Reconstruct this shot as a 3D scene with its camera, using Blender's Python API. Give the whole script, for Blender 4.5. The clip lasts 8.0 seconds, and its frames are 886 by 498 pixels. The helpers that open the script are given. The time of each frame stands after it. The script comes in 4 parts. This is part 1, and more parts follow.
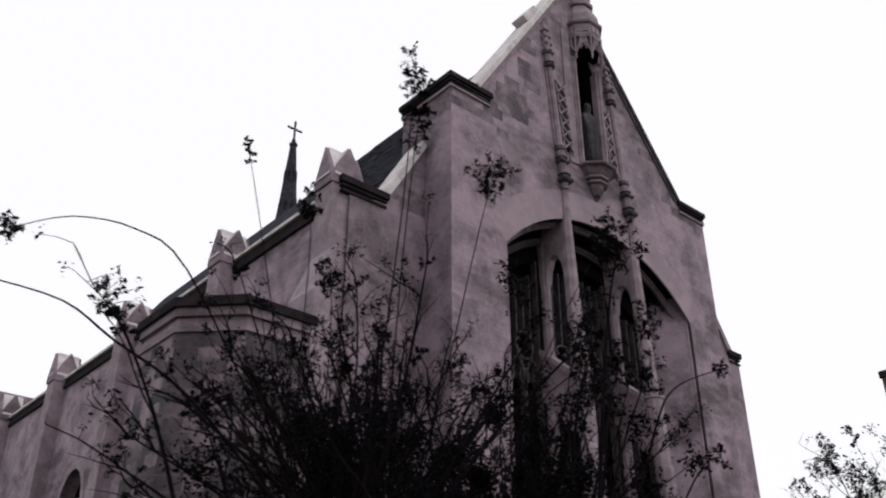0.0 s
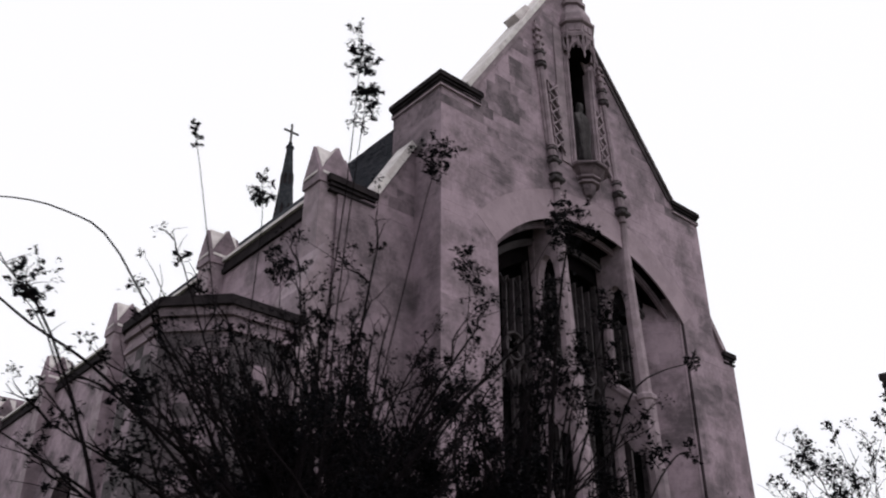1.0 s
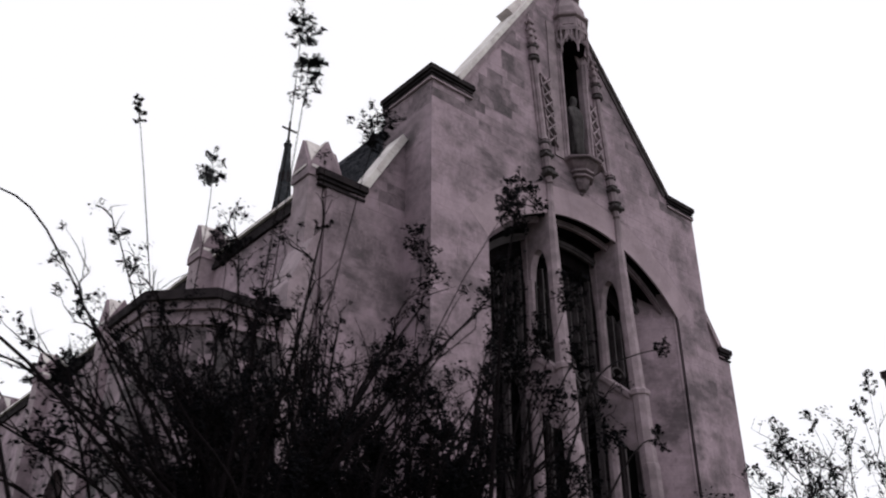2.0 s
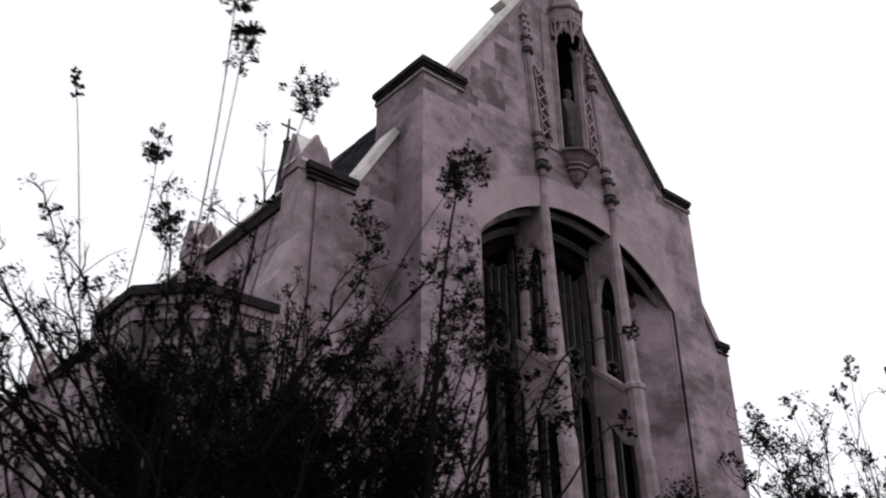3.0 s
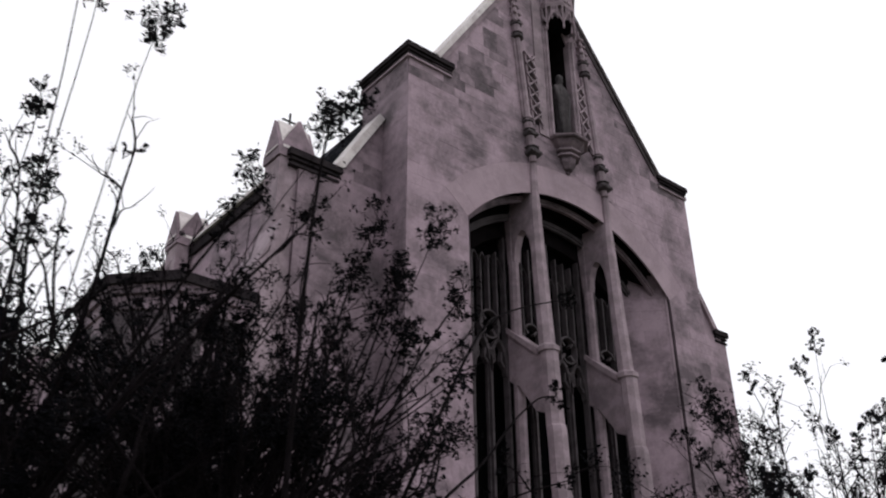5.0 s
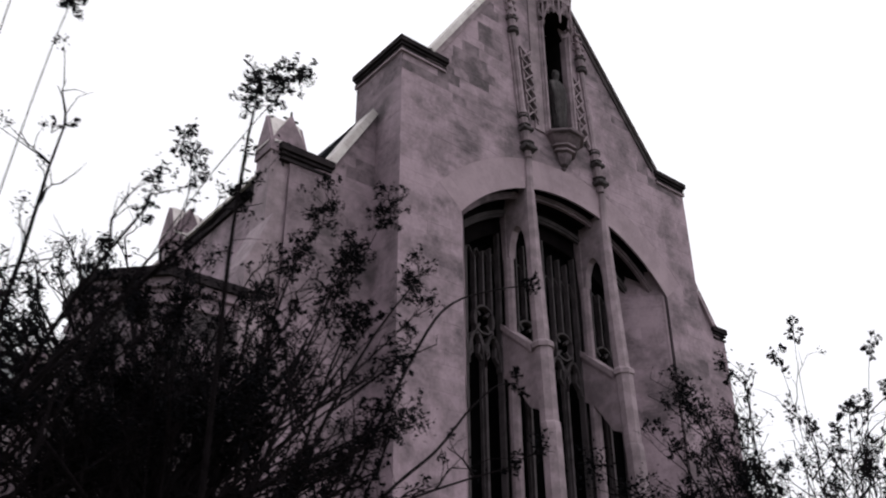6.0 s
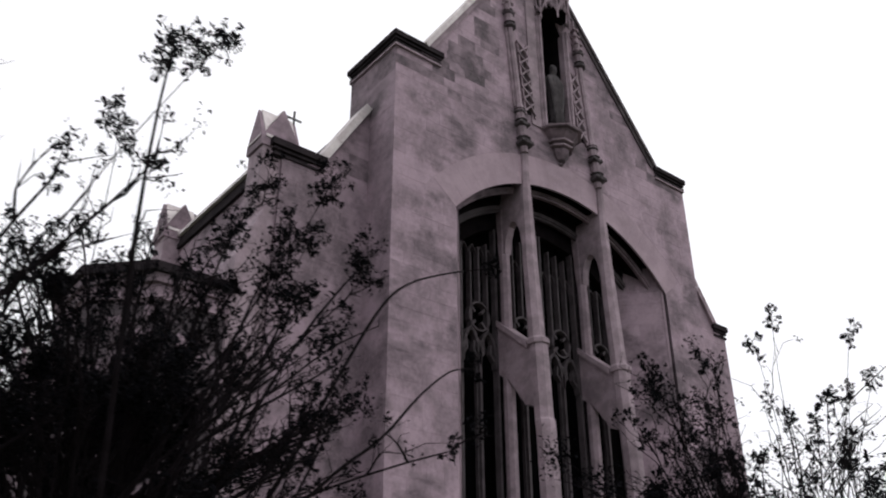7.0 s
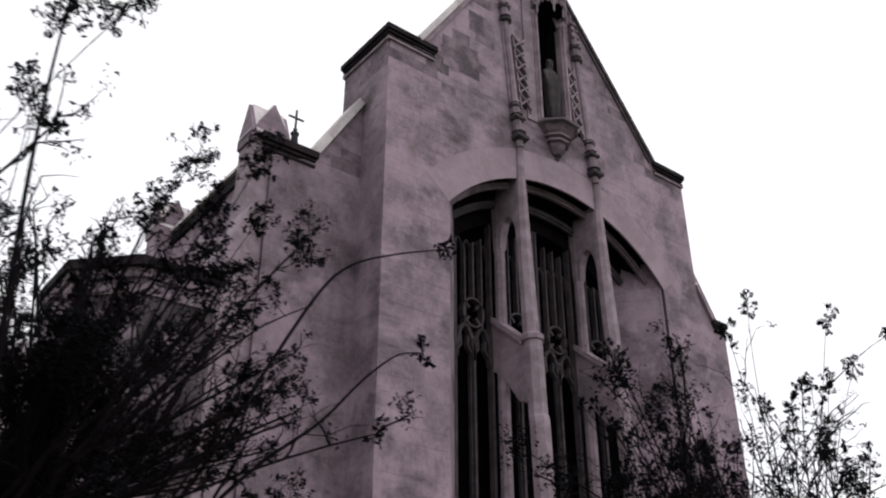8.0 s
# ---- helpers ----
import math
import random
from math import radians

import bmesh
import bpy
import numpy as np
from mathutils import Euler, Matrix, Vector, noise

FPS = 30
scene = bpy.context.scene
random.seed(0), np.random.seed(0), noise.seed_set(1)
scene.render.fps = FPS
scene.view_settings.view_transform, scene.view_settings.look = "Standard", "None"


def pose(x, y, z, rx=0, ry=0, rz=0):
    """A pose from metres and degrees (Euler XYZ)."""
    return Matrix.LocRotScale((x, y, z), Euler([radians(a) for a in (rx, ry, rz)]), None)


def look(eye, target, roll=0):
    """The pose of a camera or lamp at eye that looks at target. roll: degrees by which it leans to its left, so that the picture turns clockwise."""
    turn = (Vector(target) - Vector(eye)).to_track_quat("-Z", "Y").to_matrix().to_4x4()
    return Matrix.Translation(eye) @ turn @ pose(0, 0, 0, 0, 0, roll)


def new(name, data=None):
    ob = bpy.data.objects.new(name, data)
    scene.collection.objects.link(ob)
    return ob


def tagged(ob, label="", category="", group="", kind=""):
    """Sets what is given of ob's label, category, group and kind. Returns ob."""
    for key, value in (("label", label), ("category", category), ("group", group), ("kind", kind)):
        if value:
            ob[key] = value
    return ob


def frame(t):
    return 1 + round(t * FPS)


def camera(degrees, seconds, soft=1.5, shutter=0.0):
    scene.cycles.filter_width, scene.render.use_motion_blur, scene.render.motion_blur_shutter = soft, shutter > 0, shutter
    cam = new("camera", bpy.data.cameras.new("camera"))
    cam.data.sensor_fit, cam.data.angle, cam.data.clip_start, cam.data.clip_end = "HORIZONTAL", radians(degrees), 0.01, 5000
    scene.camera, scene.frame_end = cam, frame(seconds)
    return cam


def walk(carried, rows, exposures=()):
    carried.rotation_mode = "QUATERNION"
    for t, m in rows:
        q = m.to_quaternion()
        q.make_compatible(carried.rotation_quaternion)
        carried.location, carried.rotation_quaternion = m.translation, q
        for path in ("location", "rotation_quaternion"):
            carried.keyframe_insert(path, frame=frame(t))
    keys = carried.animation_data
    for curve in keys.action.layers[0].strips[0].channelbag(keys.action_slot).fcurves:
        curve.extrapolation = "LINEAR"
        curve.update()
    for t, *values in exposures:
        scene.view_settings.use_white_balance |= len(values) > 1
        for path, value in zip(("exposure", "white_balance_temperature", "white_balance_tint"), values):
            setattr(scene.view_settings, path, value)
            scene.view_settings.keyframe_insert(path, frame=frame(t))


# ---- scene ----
cam = camera(52.0, 8.0, soft=2.1, shutter=0.8)
PATH = [
    (0, (0.403, 0.023, 1.636), (-0.925, 1.173, 2.594), 0.1),
    (0.5, (0.415, 0.209, 1.631), (-0.913, 1.355, 2.592), 0.2),
    (1, (0.435, 0.398, 1.626), (-0.89, 1.543, 2.591), 0.0),
    (1.5, (0.456, 0.587, 1.615), (-0.871, 1.731, 2.58), -0.0),
    (3, (0.513, 1.187, 1.582), (-0.824, 2.323, 2.542), -0.2),
    (3.5, (0.531, 1.392, 1.573), (-0.81, 2.524, 2.532), -0.3),
    (4, (0.538, 1.598, 1.569), (-0.807, 2.727, 2.527), -0.5),
    (4.5, (0.545, 1.804, 1.568), (-0.805, 2.928, 2.524), -0.5),
    (6, (0.606, 2.38, 1.543), (-0.757, 3.49, 2.497), -0.3),
    (6.5, (0.625, 2.593, 1.534), (-0.743, 3.696, 2.49), -0.3),
    (7, (0.632, 2.818, 1.534), (-0.741, 3.914, 2.489), -0.1),
    (7.5, (0.641, 3.044, 1.531), (-0.737, 4.134, 2.487), 0.1),
    (8, (0.642, 3.283, 1.532), (-0.741, 4.366, 2.488), -0.0),
]
walk(cam, [(t, look(eye, target, roll)) for t, eye, target, roll in PATH], exposures=[(0, -0.13), (3, -0.09), (6, -0.05), (8, 0.0)])

# ---- light ----
world = bpy.data.worlds.new("overcast_sky")
scene.world = world
world.use_nodes = True
wn, wl = world.node_tree.nodes, world.node_tree.links
bg = wn["Background"]
sky = wn.new("ShaderNodeTexSky")
sky.sky_type, sky.sun_disc = "NISHITA", False
sky.sun_elevation, sky.sun_rotation = radians(58), radians(63)
veil = wn.new("ShaderNodeMix")
veil.data_type = "RGBA"
veil.inputs[0].default_value = 0.93
veil.inputs[7].default_value = (10.9, 10.8, 11.2, 1)
wl.new(sky.outputs[0], veil.inputs[6])
wl.new(veil.outputs[2], bg.inputs[0])
bg.inputs[1].default_value = 0.106

sun = new("sun", bpy.data.lights.new("sun", "SUN"))
sun.data.energy, sun.data.angle, sun.data.color = 0.8, radians(30), (1.0, 0.95, 0.9)
sun.matrix_world = look((30, 15, 55), (0, 0, 0))


# ---- materials ----
def mat(name, base, dark, rough=0.85, scale=1.2, fine=18.0, vary=0.25, bump=0.25, stain=0.0, stain_col=(0.06, 0.05, 0.055), random=0.0, metal=0.0):
    """A weathered surface: broad mottling, fine grain, optional stains with an edge, and a tone of its own for each object."""
    m = bpy.data.materials.new(name)
    m.use_nodes = True
    n, l = m.node_tree.nodes, m.node_tree.links
    bsdf = n["Principled BSDF"]
    bsdf.inputs["Roughness"].default_value, bsdf.inputs["Metallic"].default_value = rough, metal
    co = n.new("ShaderNodeTexCoord")
    geo = n.new("ShaderNodeNewGeometry")

    def noise_tex(s, detail, rough_n=0.6, stretch=None):
        t = n.new("ShaderNodeTexNoise")
        t.inputs["Scale"].default_value, t.inputs["Detail"].default_value, t.inputs["Roughness"].default_value = s, detail, rough_n
        if stretch:
            mp = n.new("ShaderNodeMapping")
            mp.inputs["Scale"].default_value = stretch
            l.new(geo.outputs["Position"], mp.inputs["Vector"])
            l.new(mp.outputs[0], t.inputs["Vector"])
        else:
            l.new(geo.outputs["Position"], t.inputs["Vector"])
        return t

    def ramp(src, a, b):
        r = n.new("ShaderNodeMapRange")
        r.inputs[1].default_value, r.inputs[2].default_value = a, b
        l.new(src, r.inputs[0])
        return r.outputs[0]

    def mix(f, a, b):
        x = n.new("ShaderNodeMix")
        x.data_type = "RGBA"
        if isinstance(f, float):
            x.inputs[0].default_value = f
        else:
            l.new(f, x.inputs[0])
        for i, v in ((6, a), (7, b)):
            if isinstance(v, tuple):
                x.inputs[i].default_value = (*v, 1)
            else:
                l.new(v, x.inputs[i])
        return x.outputs[2]

    broad, grain = noise_tex(scale, 6), noise_tex(fine, 8, 0.7)
    col = mix(ramp(broad.outputs[0], 0.4, 0.6), dark, base)
    g = ramp(grain.outputs[0], 0.3, 0.75)
    lighter = tuple(min(1, c * (1 + vary)) for c in base)
    gm = n.new("ShaderNodeMath")
    gm.operation = "MULTIPLY"
    gm.inputs[1].default_value = 0.45
    l.new(g, gm.inputs[0])
    col = mix(gm.outputs[0], col, lighter)
    if random:
        info = n.new("ShaderNodeObjectInfo")
        isl = n.new("ShaderNodeMath")
        isl.operation = "ADD"
        l.new(info.outputs["Random"], isl.inputs[0])
        l.new(geo.outputs["Random Per Island"], isl.inputs[1])
        fr = n.new("ShaderNodeMath")
        fr.operation = "FRACT"
        l.new(isl.outputs[0], fr.inputs[0])
        pw = n.new("ShaderNodeMath")
        pw.operation, pw.inputs[1].default_value = "POWER", 2.2
        l.new(fr.outputs[0], pw.inputs[0])
        sc = n.new("ShaderNodeMath")
        sc.operation, sc.inputs[1].default_value = "MULTIPLY", random
        l.new(pw.outputs[0], sc.inputs[0])
        col = mix(sc.outputs[0], col, tuple(c * 0.45 for c in dark))
    if stain:
        st = noise_tex(0.55, 9, 0.68)
        streak = noise_tex(1.0, 6, 0.62, (0.6, 0.6, 1.5))
        ad = n.new("ShaderNodeMath")
        ad.operation = "MULTIPLY"
        l.new(ramp(st.outputs[0], 0.47, 0.58), ad.inputs[0])
        l.new(ramp(streak.outputs[0], 0.38, 0.6), ad.inputs[1])
        sm = n.new("ShaderNodeMath")
        sm.operation, sm.inputs[1].default_value = "MULTIPLY", stain
        l.new(ad.outputs[0], sm.inputs[0])
        col = mix(sm.outputs[0], col, stain_col)
    l.new(col, bsdf.inputs["Base Color"])
    if bump:
        b = n.new("ShaderNodeBump")
        b.inputs["Strength"].default_value, b.inputs["Distance"].default_value = bump, 0.02
        l.new(grain.outputs[0], b.inputs["Height"])
        l.new(b.outputs[0], bsdf.inputs["Normal"])
    return m


STONE = mat("ashlar_limestone", (0.325, 0.24, 0.289), (0.14, 0.103, 0.124), scale=0.9, fine=10.0, vary=0.4, bump=0.5, stain=0.9, stain_col=(0.07, 0.053, 0.064), random=0.2)
JOINT = mat("mortar", (0.295, 0.218, 0.261), (0.165, 0.122, 0.146), scale=0.9, stain=0.9, stain_col=(0.07, 0.053, 0.064))
VOUSSOIR = mat("smooth_arch_stone", (0.325, 0.243, 0.286), (0.24, 0.177, 0.21), scale=1.2, stain=0.3, stain_col=(0.12, 0.09, 0.105), random=0.12)
# Darker ashlar: grime, plus shade painted on side faces and the arch.
GREYED = mat("grimy_shaded_ashlar", (0.265, 0.196, 0.236), (0.1, 0.074, 0.089), scale=0.8, fine=10.0, vary=0.35, bump=0.5, stain=0.9, stain_col=(0.055, 0.042, 0.05), random=0.16)
TRIM = mat("carved_limestone", (0.285, 0.219, 0.253), (0.17, 0.129, 0.15), scale=2.5, stain=0.5, stain_col=(0.09, 0.07, 0.08))
DARK_COPE = mat("stained_shaded_coping_stone", (0.1, 0.085, 0.092), (0.04, 0.034, 0.037), scale=2.0)
# Pale stone, with the sky's brightness on up-facing slopes added to its colour.
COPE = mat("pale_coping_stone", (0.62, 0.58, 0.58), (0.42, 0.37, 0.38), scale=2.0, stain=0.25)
# Blackened stone of caps and mouldings; behind the openwork it paints shade.
BLACKENED = mat("soot_shade_black_stone", (0.028, 0.023, 0.026), (0.012, 0.01, 0.012), scale=2.5)
GRIMED = mat("grimy_bay_stone", (0.085, 0.064, 0.076), (0.018, 0.014, 0.017), scale=1.3, fine=9.0, random=0.4)
# Soot of the gable stones; on the corbel it stands for shade.
SOOTED_SHADED = mat("sooted_shaded_stone", (0.2, 0.148, 0.178), (0.035, 0.026, 0.032), scale=1.6, fine=9.0, random=0.25)
# Recess shade put into the colour of soffits and niche faces.
SOFFIT = mat("shade_dark_soffit", (0.009, 0.007, 0.008), (0.004, 0.0035, 0.004), scale=2.5)
# Stained stone, darkened further to hold the shade of deep or undercut parts.
STAINED_SHADED = mat("stained_shaded_stone", (0.062, 0.049, 0.057), (0.025, 0.02, 0.023), scale=3.0, stain=0.5)
SLATE = mat("roof_slate", (0.032, 0.033, 0.042), (0.018, 0.018, 0.025), rough=0.9, scale=3, random=0.4)
FIGURE = mat("dark_figure_stone", (0.04, 0.032, 0.037), (0.008, 0.0065, 0.008), scale=4.0, fine=12.0)
LEAD = mat("leaded_spire", (0.045, 0.048, 0.056), (0.02, 0.021, 0.025), rough=0.8, scale=3)
IRON = mat("dark_iron", (0.03, 0.028, 0.03), (0.018, 0.017, 0.018), rough=0.5, metal=0.4)
FARWALL = mat("dark_brick_wall", (0.06, 0.05, 0.05), (0.035, 0.03, 0.03), scale=0.6)
GROUND = mat("lawn_and_soil", (0.075, 0.085, 0.045), (0.05, 0.05, 0.035), scale=0.6)
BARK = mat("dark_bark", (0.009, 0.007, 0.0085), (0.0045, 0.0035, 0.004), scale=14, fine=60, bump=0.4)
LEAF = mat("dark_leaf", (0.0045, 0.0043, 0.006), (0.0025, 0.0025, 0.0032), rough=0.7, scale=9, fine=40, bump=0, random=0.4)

for m in (LEAF, BARK, SLATE, LEAD, BLACKENED, SOFFIT, DARK_COPE):
    m.node_tree.nodes["Principled BSDF"].inputs["Specular IOR Level"].default_value = 0.03

GLASS = bpy.data.materials.new("leaded_dark_glass")
GLASS.use_nodes = True
gb = GLASS.node_tree.nodes["Principled BSDF"]
gb.inputs["Base Color"].default_value = (0.001, 0.001, 0.0012, 1)
gb.inputs["Roughness"].default_value = 0.5
gb.inputs["Specular IOR Level"].default_value = 0.008


# ---- mesh helpers ----
def part(name, bm, material, parent=None, label="", smooth=False):
    """Link a bmesh as one mesh object under a thing or a part."""
    bmesh.ops.recalc_face_normals(bm, faces=bm.faces)
    me = bpy.data.meshes.new(name)
    bm.to_mesh(me)
    bm.free()
    me.materials.append(material)
    if smooth:
        me.polygons.foreach_set("use_smooth", [True] * len(me.polygons))
    ob = new(name, me)
    if parent:
        ob.parent = parent
    if label:
        tagged(ob, label)
    return ob


def box(bm, x0, x1, y0, y1, z0, z1):
    v = [bm.verts.new((x, y, z)) for x in (x0, x1) for y in (y0, y1) for z in (z0, z1)]
    for f in ((0, 1, 3, 2), (4, 6, 7, 5), (0, 4, 5, 1), (2, 3, 7, 6), (0, 2, 6, 4), (1, 5, 7, 3)):
        bm.faces.new([v[i] for i in f])


def prism(bm, pts, place, lo, hi):
    """Extrude a flat outline: place(u, v, d) gives the point at depth d."""
    a = [bm.verts.new(place(u, v, lo)) for u, v in pts]
    b = [bm.verts.new(place(u, v, hi)) for u, v in pts]
    bm.faces.new(a)
    bm.faces.new(b[::-1])
    for i in range(len(pts)):
        j = (i + 1) % len(pts)
        bm.faces.new((a[i], b[i], b[j], a[j]))


def along_x(u, v, d):
    """Outline in y and z, depth along x."""
    return (d, u, v)


def along_y(u, v, d):
    """Outline in x and z, depth along y."""
    return (u, d, v)


def along_z(u, v, d):
    return (u, v, d)


def leaning(bm, cy, levels, n=8, turn=math.pi / 8):
    """A shaft of n sides whose middle shifts in x from level to level: rows of height, middle in x and radius."""
    rings = [[bm.verts.new((x + r * math.cos(turn + 2 * math.pi * k / n), cy + r * math.sin(turn + 2 * math.pi * k / n), z)) for k in range(n)] for z, x, r in levels]
    for a, b in zip(rings, rings[1:]):
        for k in range(n):
            bm.faces.new((a[k], a[(k + 1) % n], b[(k + 1) % n], b[k]))
    bm.faces.new(rings[0][::-1])
    bm.faces.new(rings[-1])


def lathe(bm, cx, cy, profile, n=8, turn=0.0, cap=True):
    """Rings of n corners at the heights and radii of the profile."""
    rings = []
    for z, r in profile:
        rings.append([bm.verts.new((cx + r * math.cos(turn + 2 * math.pi * k / n), cy + r * math.sin(turn + 2 * math.pi * k / n), z)) for k in range(n)])
    for a, b in zip(rings, rings[1:]):
        for k in range(n):
            bm.faces.new((a[k], a[(k + 1) % n], b[(k + 1) % n], b[k]))
    if cap:
        bm.faces.new(rings[0][::-1])
        bm.faces.new(rings[-1])


def tube(bm, pts, radii, n=5):
    rings = []
    for i, p in enumerate(pts):
        d = (pts[min(i + 1, len(pts) - 1)] - pts[max(i - 1, 0)]).normalized()
        s = d.cross(Vector((0.3, 0.9, 0.2))).normalized()
        t = d.cross(s)
        rings.append([bm.verts.new(p + radii[i] * (s * math.cos(2 * math.pi * k / n) + t * math.sin(2 * math.pi * k / n))) for k in range(n)])
    for a, b in zip(rings, rings[1:]):
        for k in range(n):
            bm.faces.new((a[k], a[(k + 1) % n], b[(k + 1) % n], b[k]))
    bm.faces.new(rings[0][::-1])
    bm.faces.new(rings[-1])


def bar(bm, pts, w, x0, x1):
    """A flat stone bar of width w that follows a line in y and z, between the depths x0 and x1."""
    for (ya, za), (yb, zb) in zip(pts, pts[1:]):
        d = Vector((yb - ya, zb - za))
        if d.length < 1e-6:
            continue
        d.normalize()
        e = Vector((-d.y, d.x)) * w / 2
        k = d * w * 0.2
        quad = [(ya + e.x - k.x, za + e.y - k.y), (yb + e.x + k.x, zb + e.y + k.y), (yb - e.x + k.x, zb - e.y + k.y), (ya - e.x - k.x, za - e.y - k.y)]
        prism(bm, quad, along_x, x0, x1)


def thing(name, at, label, category="", group="", kind=""):
    e = new(name)
    e.location = at
    return tagged(e, label, category, group, kind)


def ashlar(place, z0, z1, spans, seed, course=0.37, depth=0.0045, lo=0.42, hi=0.85):
    """Courses of stones: four corners (u at the foot and at the head, left and right), with joints between. place(u, z, d) sets them in the world.
    Returns a list of corner lists."""
    rng = random.Random(seed)
    stones = []
    z = z0
    while z < z1 - 0.08:
        zt = min(z + course * rng.choice((0.85, 1.0, 1.0, 1.12)), z1)
        for (a0, b0), (a1, b1) in zip(spans(z + 0.004), spans(zt - 0.004)):
            left0, left1 = a0, a1
            first = max(a0, a1)
            last = min(b0, b1)
            u = first + rng.uniform(lo, hi) * rng.uniform(0.4, 1.0)
            cuts = []
            while u < last - 0.3:
                cuts.append(u)
                u += rng.uniform(lo, hi)
            g = 0.0018
            for c in [*cuts, None]:
                r0, r1 = (b0, b1) if c is None else (c - g, c - g)
                if r0 - left0 > 0.04 or r1 - left1 > 0.04:
                    r0, r1 = max(r0, left0 + 0.01), max(r1, left1 + 0.01)
                    d = depth * rng.uniform(0.5, 1.3)
                    i = 0.003
                    back = [(left0, z + g), (r0, z + g), (r1, zt - g), (left1, zt - g)]
                    front = [(left0 + i, z + g + i), (r0 - i, z + g + i), (r1 - i, zt - g - i), (left1 + i, zt - g - i)]
                    stones.append(([place(a, b, -0.03) for a, b in back], [place(a, b, d * 0.5) for a, b in back], [place(a, b, d) for a, b in front]))
                if c is not None:
                    left0 = left1 = c + g
        z = zt
    return stones


def stone_mesh(bm, stone):
    rows = [[bm.verts.new(p) for p in ring] for ring in stone]
    for a, b in zip(rows, rows[1:]):
        for k in range(4):
            bm.faces.new((a[k], a[(k + 1) % 4], b[(k + 1) % 4], b[k]))
    bm.faces.new(rows[-1])


def facing(name, stones, parent, material=STONE, limit=0, keep=lambda p: True, sooty=None, soiled=SOOTED_SHADED):
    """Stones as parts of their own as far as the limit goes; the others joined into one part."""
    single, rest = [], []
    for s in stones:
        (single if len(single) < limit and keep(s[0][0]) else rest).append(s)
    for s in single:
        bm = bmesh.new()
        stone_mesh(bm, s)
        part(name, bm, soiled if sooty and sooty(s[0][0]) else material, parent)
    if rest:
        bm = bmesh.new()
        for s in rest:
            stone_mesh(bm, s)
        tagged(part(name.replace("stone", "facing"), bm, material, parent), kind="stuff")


# ---- ground ----
bm = bmesh.new()
prism(bm, [(-2500, -2500), (2500, -2500), (2500, 2500), (-2500, 2500)], along_z, -0.5, 0.0)
tagged(part("ground", bm, GROUND), "flat ground of lawn and soil round the church", "ground", kind="structure")

# ---- church: main numbers ----
XF = -15.18            # front face
YC = 20.01             # middle of the front
APEX, SHOULDER = 25.68, 18.84
JL, JR = 15.88, 24.42  # jambs of the great window
WC = (JL + JR) / 2
SPRING, CROWN, SILL = 13.95, 15.95, 3.2
RISE = CROWN - SPRING
RAD = ((JR - JL) ** 2 / 4 + RISE ** 2) / (2 * RISE)
ARC_Z = CROWN - RAD
YG = 19.4              # line of the gable's top
EDGE = {-1: YC - 6.2, 1: YC + 6.1}      # outer edges of the front
FOOT = {-1: YC - 5.05, 1: YC + 4.48}    # feet of the gable copings

church = thing("church", (XF - 10, YC, 0), "mauve-grey weathered limestone church with gabled front and great window", "church")


def arc(r, y):
    return ARC_Z + math.sqrt(max(0.0, r * r - (y - WC) ** 2))


def own(ob):
    """Keep the place of a part whose mesh is made in world places."""
    if ob.parent == church:
        ob.matrix_parent_inverse = Matrix.Translation(church.location).inverted()
    return ob


def cpart(name, bm, material, label="", smooth=False, parent=None):
    ob = part(name, bm, material, parent or church, label, smooth)
    if not parent:
        own(ob)
    return ob


def front_half(side, jamb_in, rad, x0, x1, niche, back=0.03):
    """Half of the front wall, with half of the window's opening and of the niche, between the depths x0 and x1."""
    j = JL + jamb_in if side < 0 else JR - jamb_in
    edge = EDGE[side] - side * back
    pts = [(edge, 0), (YC, 0), (YC, SILL), (j, SILL), (j, arc(rad, j))]
    for i in range(1, 15):
        y = j + (YC - j) * i / 14
        pts.append((y, arc(rad, y)))
    if niche:
        pts += [(YC, 17.9), (YC + side * 0.57, 17.9), (YC + side * 0.57, 22.3), (YC + side * 0.3, 22.9), (YC, 23.1)]
    pts += [(YC, APEX - 0.9), (YG, APEX - 0.02)] if side * (YG - YC) > 0 else [(YC, APEX - 0.9)]
    pts += [(FOOT[side] + side * 0.1, 18.83), (FOOT[side] + side * 0.1, 18.39), (edge, 18.39)]
    m = bmesh.new()
    prism(m, pts, along_x, x0, x1)
    return m


BACK = XF - 1.2         # plane in which the splayed jambs end
SPLAY = 1.1
# Inner layers near black: the recess's shade is in their colour.
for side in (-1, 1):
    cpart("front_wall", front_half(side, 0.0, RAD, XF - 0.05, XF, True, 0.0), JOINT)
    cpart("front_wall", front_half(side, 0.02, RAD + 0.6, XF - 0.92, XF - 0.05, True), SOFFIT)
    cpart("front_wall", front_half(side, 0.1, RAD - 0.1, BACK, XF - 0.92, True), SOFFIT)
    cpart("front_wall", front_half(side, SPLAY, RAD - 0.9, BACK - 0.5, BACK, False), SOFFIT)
    # splayed jamb
    j = JL if side < 0 else JR
    bm = bmesh.new()
    prism(bm, [(XF - 0.052, j), (XF - 0.052, j - side * 0.004), (XF - 0.09, j - side * 0.03), (XF - 0.1, j - side * 0.1), (XF - 0.143, j - side * 0.12), (BACK, j - side * SPLAY), (BACK, j)], along_z, SILL - 0.1, 14.9)
    cpart("splayed_jamb", bm, JOINT)


